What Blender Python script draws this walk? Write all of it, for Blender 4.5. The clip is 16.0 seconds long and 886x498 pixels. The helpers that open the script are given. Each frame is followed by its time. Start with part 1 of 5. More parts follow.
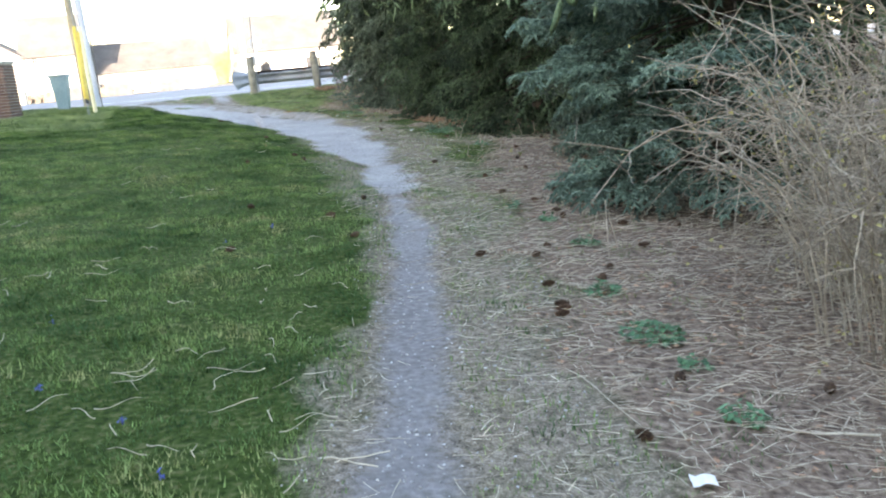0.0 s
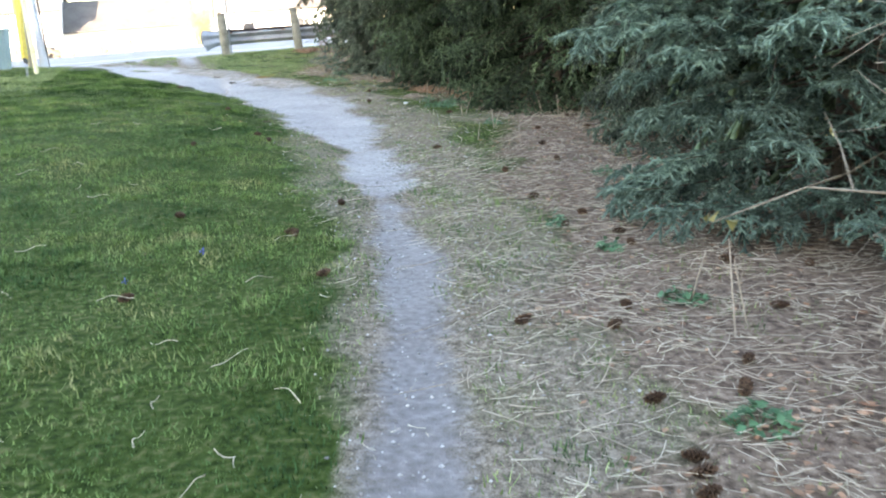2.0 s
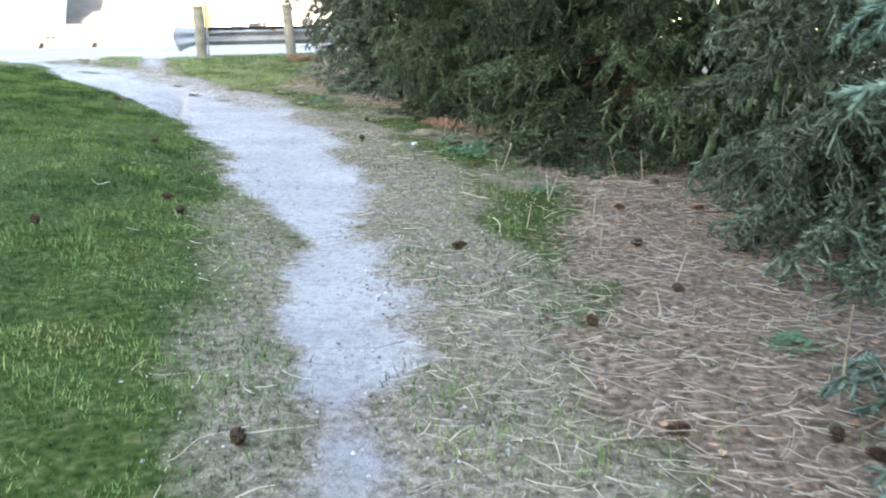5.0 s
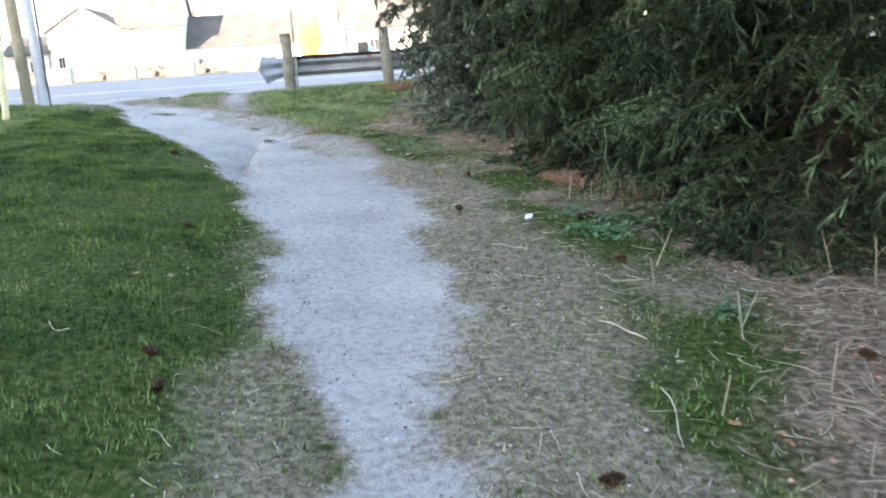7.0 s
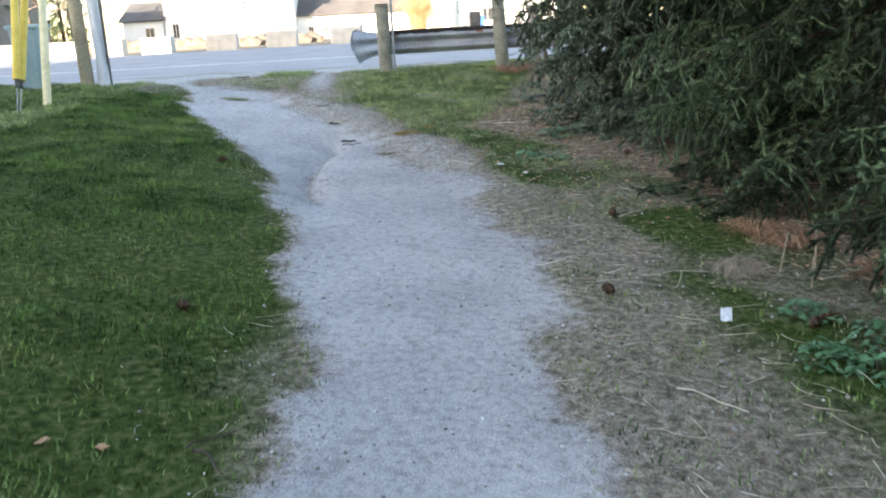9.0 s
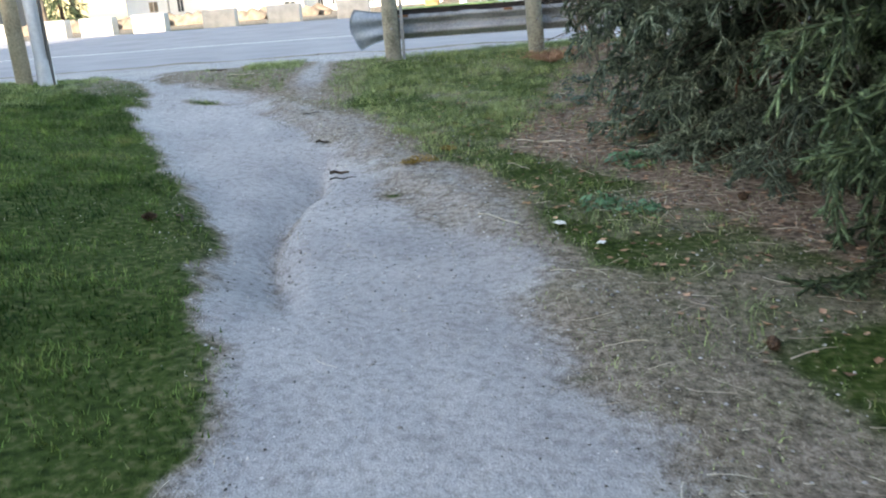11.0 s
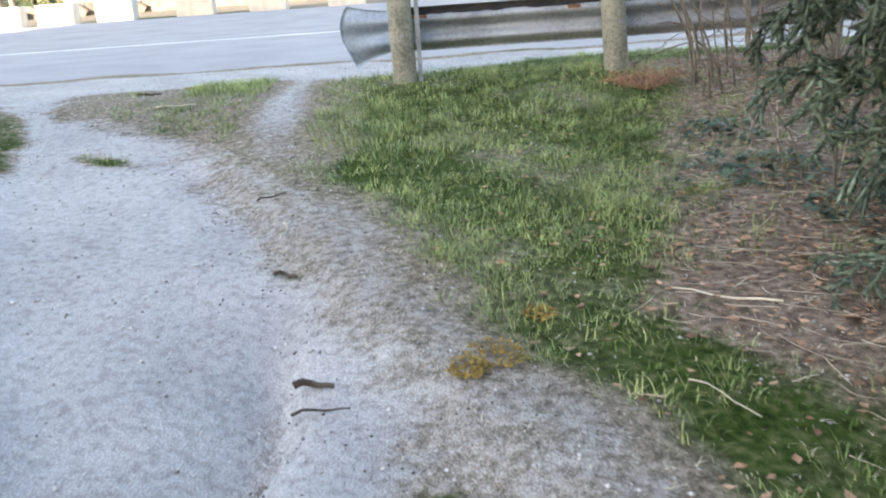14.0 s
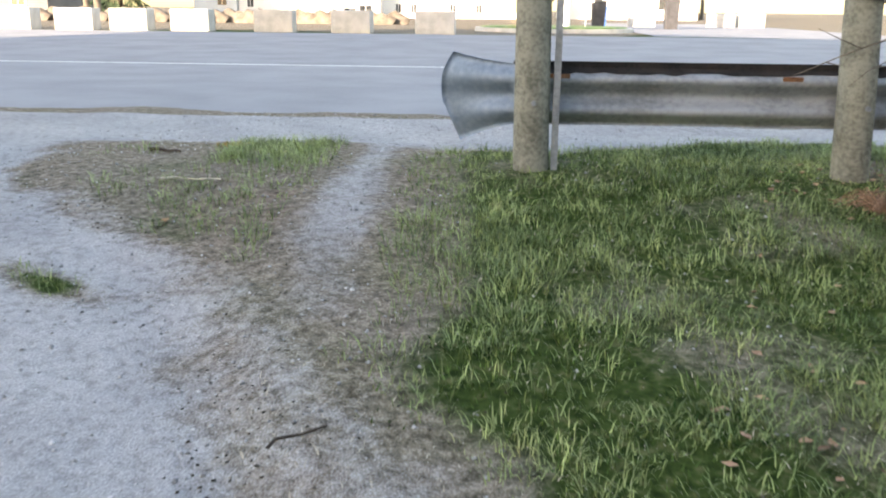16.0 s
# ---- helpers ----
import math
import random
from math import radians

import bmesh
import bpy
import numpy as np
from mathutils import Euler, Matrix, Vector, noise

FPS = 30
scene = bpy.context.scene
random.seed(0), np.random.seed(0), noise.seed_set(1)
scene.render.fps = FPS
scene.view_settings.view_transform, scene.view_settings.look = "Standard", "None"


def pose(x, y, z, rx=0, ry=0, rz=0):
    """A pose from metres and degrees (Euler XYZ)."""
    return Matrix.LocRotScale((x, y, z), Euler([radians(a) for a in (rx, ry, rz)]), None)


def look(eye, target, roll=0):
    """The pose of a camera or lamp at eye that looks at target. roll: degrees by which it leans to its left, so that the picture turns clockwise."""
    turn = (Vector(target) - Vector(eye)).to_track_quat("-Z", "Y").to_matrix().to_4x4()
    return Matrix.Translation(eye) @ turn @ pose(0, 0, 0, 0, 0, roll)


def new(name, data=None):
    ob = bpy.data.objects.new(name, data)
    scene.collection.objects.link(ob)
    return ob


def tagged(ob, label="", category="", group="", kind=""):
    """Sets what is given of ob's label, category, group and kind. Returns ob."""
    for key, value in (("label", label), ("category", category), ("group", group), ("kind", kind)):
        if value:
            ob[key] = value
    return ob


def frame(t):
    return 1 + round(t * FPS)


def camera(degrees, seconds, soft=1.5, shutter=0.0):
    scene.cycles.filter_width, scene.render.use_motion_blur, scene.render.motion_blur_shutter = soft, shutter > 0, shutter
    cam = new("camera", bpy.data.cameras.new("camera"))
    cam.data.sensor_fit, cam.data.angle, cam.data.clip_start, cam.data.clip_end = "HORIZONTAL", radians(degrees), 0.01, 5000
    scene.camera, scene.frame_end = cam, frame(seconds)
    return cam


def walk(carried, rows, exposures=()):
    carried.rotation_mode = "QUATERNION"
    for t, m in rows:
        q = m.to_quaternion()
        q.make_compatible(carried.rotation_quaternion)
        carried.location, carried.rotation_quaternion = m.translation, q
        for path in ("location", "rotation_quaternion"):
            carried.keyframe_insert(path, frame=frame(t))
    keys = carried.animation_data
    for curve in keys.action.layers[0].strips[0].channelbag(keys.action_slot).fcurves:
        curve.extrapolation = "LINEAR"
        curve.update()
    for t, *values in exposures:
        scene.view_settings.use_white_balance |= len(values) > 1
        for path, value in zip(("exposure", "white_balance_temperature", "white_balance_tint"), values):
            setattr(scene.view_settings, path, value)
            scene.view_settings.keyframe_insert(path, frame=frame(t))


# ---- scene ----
cam = camera(53.9, 16.0, soft=2.0, shutter=0.25)
PATH = [
    (0, (0.526, 0.731, 0.403), (0.422, 2.684, -0.016), -5.4),
    (0.5, (0.417, 1.466, 0.366), (0.323, 3.413, -0.081), -4.9),
    (1, (0.343, 2.207, 0.341), (0.235, 4.153, -0.104), -5.7),
    (1.5, (0.293, 2.901, 0.34), (0.203, 4.85, -0.101), -4.8),
    (2, (0.255, 3.576, 0.307), (0.172, 5.512, -0.187), -4.4),
    (2.5, (0.234, 4.309, 0.28), (0.172, 6.255, -0.178), -5.2),
    (3, (0.205, 5.031, 0.268), (0.191, 6.967, -0.233), -3.7),
    (3.5, (0.137, 5.728, 0.258), (0.24, 7.674, -0.191), -4.3),
    (4, (0.096, 6.46, 0.263), (0.129, 8.405, -0.2), -3.1),
    (4.2, (0.06, 6.757, 0.259), (0.067, 8.704, -0.2), -2.8),
    (6.3, (-0.022, 9.453, 0.524), (-0.333, 11.366, 0.029), -2.6),
    (6.5, (-0.05, 9.726, 0.545), (-0.362, 11.646, 0.078), -4.5),
    (7, (-0.154, 10.424, 0.54), (-0.516, 12.341, 0.098), -3.8),
    (7.5, (-0.343, 11.097, 0.563), (-0.784, 12.997, 0.124), -4.3),
    (8, (-0.509, 11.758, 0.581), (-1.022, 13.639, 0.137), -3.2),
    (8.5, (-0.695, 12.41, 0.607), (-1.277, 14.265, 0.139), -3.7),
    (9, (-0.808, 13.084, 0.641), (-1.402, 14.929, 0.148), -3.2),
    (9.5, (-0.998, 13.737, 0.648), (-1.656, 15.556, 0.141), -3.4),
    (10, (-1.218, 14.424, 0.684), (-1.82, 16.262, 0.175), -4.6),
    (12.3, (-2.343, 17.155, 0.841), (-3.046, 18.921, 0.217), -2.3),
    (12.5, (-2.452, 17.41, 0.819), (-3.166, 19.18, 0.221), -1.9),
    (13, (-2.701, 17.994, 0.848), (-3.389, 19.771, 0.241), -3.7),
    (13.5, (-2.924, 18.608, 0.875), (-3.558, 20.407, 0.274), -2.0),
    (14, (-3.211, 19.206, 0.874), (-3.823, 21.015, 0.279), -4.0),
    (14.5, (-3.493, 19.787, 0.918), (-4.118, 21.592, 0.325), 0.1),
    (15, (-3.816, 20.378, 0.92), (-4.544, 22.159, 0.374), -0.7),
    (15.5, (-4.131, 20.971, 0.925), (-4.877, 22.753, 0.407), -0.8),
    (16, (-4.424, 21.576, 0.93), (-5.167, 23.355, 0.4), 0.6),
]
walk(cam, [(t, look(eye, target, roll)) for t, eye, target, roll in PATH],
     ((0, 2.95, 7250, 15), (1.5, 3.2, 7350, 15), (2.5, 3.3, 7400, 15), (3, 3.36, 7400, 16), (3.5, 3.68, 7400, 15), (4.2, 3.62, 7400, 15), (6.4, 3.15, 7200, 16), (7, 2.94, 7150, 15), (9, 2.54, 7150, 14), (10.2, 2.42, 7250, 14), (12.5, 2.52, 7400, 15), (14.3, 2.82, 7750, 17), (15, 2.57, 7850, 17), (16, 2.36, 7850, 17)))


# ---- world, sun ----
SUN_EL, SUN_AZ = radians(13.0), math.atan2(-0.32, -0.947)
world = bpy.data.worlds.new("world")
scene.world = world
world.use_nodes = True
wn = world.node_tree.nodes
sky = wn.new("ShaderNodeTexSky")
sky.sky_type, sky.sun_disc, sky.sun_elevation, sky.sun_rotation = "NISHITA", False, SUN_EL, SUN_AZ
world.node_tree.links.new(sky.outputs[0], wn["Background"].inputs[0])
wn["Background"].inputs[1].default_value = 0.15
to_sun = Vector((math.sin(SUN_AZ) * math.cos(SUN_EL), math.cos(SUN_AZ) * math.cos(SUN_EL), math.sin(SUN_EL)))
sun = new("sun", bpy.data.lights.new("sun", "SUN"))
sun.data.energy, sun.data.angle, sun.data.color = 4.0, radians(0.5), (1.0, 0.9, 0.76)
sun.matrix_world = look(to_sun * 80, (0, 0, 0))

# ---- plan: s is the distance towards the road, u the distance along it ----
TH = radians(18.9)
CT, ST = math.cos(TH), math.sin(TH)


def su(x, y):
    return -ST * x + CT * y, CT * x + ST * y


def xy(s, u):
    return -ST * s + CT * u, CT * s + ST * u


def sstep(a, b, v):
    k = np.clip((v - a) / (b - a), 0, 1)
    return k * k * (3 - 2 * k)


def wob(x, y, seed=0.0):
    """Cheap smooth unevenness between about -1 and 1."""
    a = np.sin(x * 1.7 + seed + 1.3 * np.sin(y * 1.1 + seed)) + np.sin(y * 2.3 - seed + 1.7 * np.sin(x * 0.9))
    b = np.sin(x * 5.1 + 2 * np.sin(y * 3.7 + seed)) + np.sin(y * 6.3 + 2 * np.sin(x * 4.3 - seed))
    c = np.sin(x * 13.7 + 2 * np.sin(y * 11.3 + seed)) + np.sin(y * 16.1 + 2 * np.sin(x * 12.1 + seed))
    return 0.28 * a + 0.15 * b + 0.08 * c


LEFT_Y = (-8, 3.9, 4.9, 7.1, 9.2, 10.4, 11.5, 13.1, 14.6, 15.7, 17.0, 18.3, 19.3, 20.0, 21.1, 22.5, 23.3, 24.5, 25.2, 27.5)
LEFT_X = (-0.1, -0.16, -0.18, -0.24, -0.44, -0.63, -0.88, -1.22, -1.75, -2.25, -2.8, -3.55, -4.2, -4.7, -5.5, -6.8, -7.5, -8.4, -9.07, -11)
RIGHT_Y = (-8, 3.9, 4.9, 7.1, 9.2, 10.4, 11.5, 13.2, 14.7, 15.9, 17.1, 18.4, 19.45, 20.4, 21.2, 22.0, 22.7, 23.3, 24.0, 24.5, 24.8, 25.35, 27.5)
RIGHT_X = (0.5, 0.41, 0.32, 0.12, 0.0, -0.22, -0.35, -0.58, -0.93, -1.17, -1.46, -1.87, -2.45, -3.0, -3.6, -4.4, -5.1, -5.6, -6.3, -6.85, -7.8, -8.64, -10.5)


def lateral(x, y):
    """Distances inside the left and the right edge of the footpath (negative outside)."""
    slope = np.interp(y, (8, 14, 18, 22, 26), (0.97, 0.9, 0.82, 0.72, 0.68))
    return (x - np.interp(y, LEFT_Y, LEFT_X)) * slope, (np.interp(y, RIGHT_Y, RIGHT_X) - x) * slope


def side_trail(x, y):
    """How far inside the small trail between the footpath and the road's shoulder."""
    ax, ay, bx, by = -6.15, 24.3, -7.4, 27.6
    k = np.clip(((x - ax) * (bx - ax) + (y - ay) * (by - ay)) / ((bx - ax) ** 2 + (by - ay) ** 2), 0, 1)
    return 0.14 - np.hypot(x - ax - k * (bx - ax), y - ay - k * (by - ay))


def zones(x, y):
    """Weights of gravel, litter and bare earth."""
    s, u = su(x, y)
    a, b = lateral(x, y)
    n = wob(x, y)
    path = sstep(-0.17, 0.2, np.minimum(a, b * np.interp(y, (9, 12), (1.0, 0.6))) + np.interp(y, (8, 13), (0.09, 0.24)) * n) * sstep(28.5, 27.6, s)
    # less gravel towards the near end: tree shade mixed in as earth colour
    path = path * np.interp(y, (3.5, 6.5, 10.0), (0.75, 0.85, 1.0)) * (1 - 0.95 * np.exp(-((x + 7.3 + (y - 24.15)) / 0.35) ** 2 - ((y - 24.15) / 0.13) ** 2))
    d = x - np.interp(y, (19.0, 19.55, 20.3, 20.9, 21.4, 22.4), (-3.6, -3.96, -4.39, -4.57, -4.6, -5.0))
    # gravel gives way to darker earth along the groove, painting the shade in it
    path = path * (1 - 0.6 * np.exp(-((d + 0.03 + 0.05 * n) / 0.07) ** 2) * sstep(18.7, 19.4, y) * sstep(22.4, 21.4, y))
    path = path * (1 - 0.2 * sstep(-0.05, 0.15, d) * sstep(18.2, 19.6, y) * sstep(23.2, 22.4, y))
    trail = sstep(-0.2, 0.18, side_trail(x, y) + 0.12 * n) * 0.78 * (0.45 + 0.55 * sstep(24.2, 25.8, y))
    shoulder = sstep(27.75, 28.1, s + 0.25 * n + 0.35 * sstep(-2, -8, u) - 0.45 * sstep(2.5, 4.5, u)) * sstep(29.55, 29.35, s + 0.1 * n)
    gravel = np.maximum(np.maximum(path, trail), shoulder)
    out = -b
    edge = np.interp(y, (3, 8, 12, 16), (0.75, 0.75, 0.95, 1.2))
    lit_a = sstep(-0.3, 0.35, out - edge + 0.5 * n)
    lit_b = sstep(-0.35, 0.4, u - np.interp(s, (13, 16.3, 18, 20, 21, 22.5, 24, 25, 27), (5.4, 5.95, 5.8, 5.5, 4.9, 4.15, 4.5, 4.9, 4.9)) + 0.5 * n)
    k = sstep(11.5, 14, s)
    litter = (lit_a * (1 - k) + lit_b * k) * sstep(28.3, 27.3, s) * (out > 0)
    wide = np.interp(y, (8, 13, 16, 19, 23), (1.35, 1.5, 1.15, 0.8, 0.7))
    near_edge = np.maximum(0.9 * sstep(np.interp(y, (4, 9, 12, 15, 17, 20), (0.34, 0.4, 0.9, 0.8, 0.5, 0.25)), -0.05, -a + 0.35 * n) * (a < 0.1) * np.interp(y, (15, 18), (1.0, 0.45)), sstep(wide, wide * 0.3, out + 0.45 * n) * (out > -0.1))
    lip = sstep(29.3, 29.5, s) * sstep(30.3, 30.0, s) + sstep(25.3, 26.2, s) * sstep(-1.6, -0.8, u) * sstep(2.2, 1.6, u)
    round_trail = sstep(-0.75, -0.2, side_trail(x, y) + 0.25 * n)
    beyond = sstep(49.5, 51, s)
    band = sstep(wide * 0.75, 0.1, out + 0.3 * n) * (out > -0.2) * sstep(18.5, 20.5, y) * sstep(27, 26, s) * 0.44
    gravel = np.maximum(gravel, band)
    bare = np.clip(np.maximum.reduce([near_edge * (0.85 + 0.25 * n), lip * (0.75 + 0.5 * n), round_trail * 0.9, beyond, 1.7 * band]), 0, 1)
    verge = (out > 0.5) * sstep(12, 15, s) * sstep(28.5, 28, s) * (u > 1.0)
    bare = np.maximum(bare, verge * np.clip(np.interp(s, (20, 22.5), (0.38, 0.24)) + 0.42 * wob(x * 1.6, y * 1.6, 7.0), 0, 0.8))
    bare = np.maximum(bare, sstep(0.08, 0.45, gravel))
    litter = np.maximum(litter, 0.55 * lip * sstep(0.1, 0.6, n) * (s < 28))
    return gravel, litter, bare


def trodden(x, y):
    """How far the path goes from loose gravel (0) to darker dusty earth (1); the tree shade at its near end is painted
    in here too.
    """
    return np.clip(sstep(14.0, 6.0, y + 0.8 * wob(x, y, 12.0)) * 0.9 + 0.12 * sstep(-0.3, 0.5, wob(x * 0.8, y * 0.8, 3.0)), 0, 1)


def height(x, y, fine=True):
    s, u = su(x, y)
    sc, uc = np.clip(s, -6, 28), np.clip(u, -9, 9)
    z = -1.288 + 0.0297 * sc + 0.000628 * sc * sc - 0.078 * uc + 0.00197 * uc * sc
    z = z + (0.0 - z) * sstep(25.2, 27.6, s)
    z = z - 0.03 * sstep(29.6, 30.2, s) + 0.22 * sstep(38, 50, s)
    if fine:
        a, b = lateral(x, y)
        inside = sstep(-0.15, 0.15, np.minimum(a, b)) * sstep(28.2, 27, s)
        gx = np.interp(y, (19.0, 19.55, 20.3, 20.9, 21.4, 22.4), (-3.6, -3.96, -4.39, -4.57, -4.6, -5.0))
        d = x - gx
        groove = sstep(18.9, 19.8, y) * sstep(22.6, 21.6, y) * np.where(d < 0, np.exp(np.minimum(d, 0) * 4.2), np.exp(-np.maximum(d, 0) * 20.0))
        near = sstep(34, 29, s)
        z = z + 0.13 * sstep(0.1, 1.7, -a) * sstep(27.5, 26, s) * sstep(11, 14, y)
        z = z - (0.025 + 0.05 * sstep(18.5, 20.5, y) * sstep(26, 24.5, s)) * inside - 0.2 * groove + near * (0.012 * wob(x * 2, y * 2, 3.0) + 0.03 * wob(x * 0.4, y * 0.4, 1.0))
    return z


def zat(x, y):
    return float(height(np.array(float(x)), np.array(float(y))))


# ---- materials ----
def material(name, dark, light, scale=8.0, rough=0.8, bump=0.2, fine=60.0, metal=0.0, third=None, third_at=0.62, vary=0.0, island=0.0, spec=0.3, lo=0.36, hi=0.6):
    m = bpy.data.materials.new(name)
    m.use_nodes = True
    nt = m.node_tree
    bsdf = nt.nodes["Principled BSDF"]
    coords = nt.nodes.new("ShaderNodeTexCoord")
    n1, n2 = nt.nodes.new("ShaderNodeTexNoise"), nt.nodes.new("ShaderNodeTexNoise")
    for n, sc, det in ((n1, scale, 5.0), (n2, fine, 3.0)):
        n.inputs["Scale"].default_value, n.inputs["Detail"].default_value = sc, det
        nt.links.new(coords.outputs["Object"], n.inputs["Vector"])
    add = nt.nodes.new("ShaderNodeMath")
    add.operation = "MULTIPLY_ADD"
    add.inputs[1].default_value = 0.55
    half = nt.nodes.new("ShaderNodeMath")
    half.operation = "MULTIPLY"
    half.inputs[1].default_value = 0.45
    nt.links.new(n2.outputs[0], half.inputs[0])
    nt.links.new(n1.outputs[0], add.inputs[0])
    nt.links.new(half.outputs[0], add.inputs[2])
    ramp = nt.nodes.new("ShaderNodeValToRGB")
    ramp.color_ramp.elements[0].position, ramp.color_ramp.elements[0].color = lo, (*dark, 1)
    ramp.color_ramp.elements[1].position, ramp.color_ramp.elements[1].color = hi, (*light, 1)
    if third:
        e = ramp.color_ramp.elements.new(third_at)
        e.color = (*third, 1)
    nt.links.new(add.outputs[0], ramp.inputs[0])
    colour = ramp.outputs[0]
    for kind, amount in (("ShaderNodeObjectInfo", vary), ("ShaderNodeNewGeometry", island)):
        if amount:
            info = nt.nodes.new(kind)
            rng = nt.nodes.new("ShaderNodeMapRange")
            rng.inputs[3].default_value, rng.inputs[4].default_value = 1 - amount, 1 + amount
            nt.links.new(info.outputs["Random" if kind == "ShaderNodeObjectInfo" else "Random Per Island"], rng.inputs[0])
            hsv = nt.nodes.new("ShaderNodeHueSaturation")
            nt.links.new(rng.outputs[0], hsv.inputs["Value"])
            nt.links.new(colour, hsv.inputs["Color"])
            colour = hsv.outputs[0]
    nt.links.new(colour, bsdf.inputs["Base Color"])
    bsdf.inputs["Roughness"].default_value, bsdf.inputs["Metallic"].default_value = rough, metal
    bsdf.inputs["Specular IOR Level"].default_value = spec
    if bump:
        b = nt.nodes.new("ShaderNodeBump")
        b.inputs["Strength"].default_value, b.inputs["Distance"].default_value = bump, 0.02
        nt.links.new(add.outputs[0], b.inputs["Height"])
        nt.links.new(b.outputs[0], bsdf.inputs["Normal"])
    return m


def ground_material():
    m = bpy.data.materials.new("ground")
    m.use_nodes = True
    nt = m.node_tree
    L = nt.links.new
    bsdf = nt.nodes["Principled BSDF"]
    coords = nt.nodes.new("ShaderNodeTexCoord").outputs["Object"]

    def tex(scale, detail=4.0, kind="ShaderNodeTexNoise"):
        n = nt.nodes.new(kind)
        n.inputs["Scale"].default_value = scale
        if kind == "ShaderNodeTexNoise":
            n.inputs["Detail"].default_value = detail
        L(coords, n.inputs["Vector"])
        return n.outputs[0]

    def ramp(src, *stops):
        r = nt.nodes.new("ShaderNodeValToRGB")
        while len(r.color_ramp.elements) < len(stops):
            r.color_ramp.elements.new(0.5)
        for e, (p, c) in zip(r.color_ramp.elements, stops):
            e.position, e.color = p, (*c, 1)
        L(src, r.inputs[0])
        return r.outputs[0]

    def mix(f, a, b, mode="MIX"):
        n = nt.nodes.new("ShaderNodeMix")
        n.data_type, n.blend_type = "RGBA", mode
        if isinstance(f, float):
            n.inputs[0].default_value = f
        else:
            L(f, n.inputs[0])
        L(a, n.inputs[6])
        L(b, n.inputs[7])
        return n.outputs[2]

    def maths(op, a, b):
        n = nt.nodes.new("ShaderNodeMath")
        n.operation = op
        for k, v in enumerate((a, b)):
            if isinstance(v, float):
                n.inputs[k].default_value = v
            else:
                L(v, n.inputs[k])
        return n.outputs[0]

    att = nt.nodes.new("ShaderNodeAttribute")
    att.attribute_name = "zone"
    sep = nt.nodes.new("ShaderNodeSeparateColor")
    L(att.outputs["Color"], sep.inputs[0])
    grit, mid, wide, specks = tex(140.0, 2.0), tex(22.0, 5.0), tex(1.6, 5.0), tex(60.0, 1.0, "ShaderNodeTexVoronoi")
    gravel = ramp(grit, (0.3, (0.31, 0.305, 0.3)), (0.5, (0.43, 0.425, 0.42)), (0.72, (0.6, 0.595, 0.585)))
    gravel = mix(0.6, gravel, ramp(mid, (0.3, (0.62, 0.6, 0.58)), (0.55, (1.1, 1.1, 1.1))), "MULTIPLY")
    gravel = mix(0.8, gravel, ramp(wide, (0.3, (0.72, 0.72, 0.74)), (0.65, (1, 1, 1))), "MULTIPLY")
    # darker dust colour, which also carries the painted tree shade near the start
    dust_shade = ramp(mid, (0.3, (0.165, 0.152, 0.147)), (0.55, (0.225, 0.21, 0.206)), (0.75, (0.3, 0.284, 0.276)))
    gravel = mix(att.outputs["Alpha"], gravel, dust_shade)
    lawn = ramp(mid, (0.3, (0.017, 0.031, 0.007)), (0.52, (0.046, 0.075, 0.017)), (0.72, (0.13, 0.132, 0.056)))
    loam = maths("ADD", maths("MULTIPLY", mid, 0.55), maths("MULTIPLY", tex(70.0, 4.0), 0.45))
    earth = ramp(loam, (0.36, (0.1, 0.084, 0.063)), (0.49, (0.22, 0.184, 0.144)), (0.62, (0.38, 0.325, 0.262)))
    earth = mix(0.4, earth, ramp(grit, (0.34, (0.5, 0.48, 0.44)), (0.6, (1.15, 1.15, 1.15))), "MULTIPLY")
    moss = ramp(wide, (0.48, (1.0, 1.0, 0.95)), (0.66, (0.6, 0.72, 0.35)))
    earth = mix(0.25, earth, moss, "MULTIPLY")
    litter = ramp(mid, (0.3, (0.1, 0.074, 0.058)), (0.5, (0.24, 0.182, 0.142)), (0.7, (0.42, 0.34, 0.27)))
    litter = mix(0.6, litter, ramp(grit, (0.35, (0.45, 0.42, 0.4)), (0.65, (1.1, 1.05, 1.0))), "MULTIPLY")

    tongues = tex(7.0, 4.0)

    def torn(w, amount=0.55):
        rag = maths("ADD", maths("ADD", maths("MULTIPLY", mid, 0.25), maths("MULTIPLY", grit, 0.4)), maths("MULTIPLY", tongues, 0.35))
        k = maths("ADD", w, maths("MULTIPLY", maths("SUBTRACT", rag, 0.5), amount * 2.6))
        n = nt.nodes.new("ShaderNodeMapRange")
        n.interpolation_type = "SMOOTHSTEP"
        n.inputs[1].default_value, n.inputs[2].default_value = 0.2, 0.8
        L(k, n.inputs[0])
        return n.outputs[0]

    colour = mix(torn(sep.outputs[2], 0.25), lawn, earth)
    colour = mix(torn(sep.outputs[1]), colour, litter)
    colour = mix(torn(sep.outputs[0], 0.5), colour, gravel)
    L(colour, bsdf.inputs["Base Color"])
    bsdf.inputs["Roughness"].default_value = 0.92
    bsdf.inputs["Specular IOR Level"].default_value = 0.06
    b = nt.nodes.new("ShaderNodeBump")
    b.inputs["Strength"].default_value, b.inputs["Distance"].default_value = 0.55, 0.025
    L(maths("ADD", maths("MULTIPLY", grit, 0.5), mid), b.inputs["Height"])
    L(b.outputs[0], bsdf.inputs["Normal"])
    return m


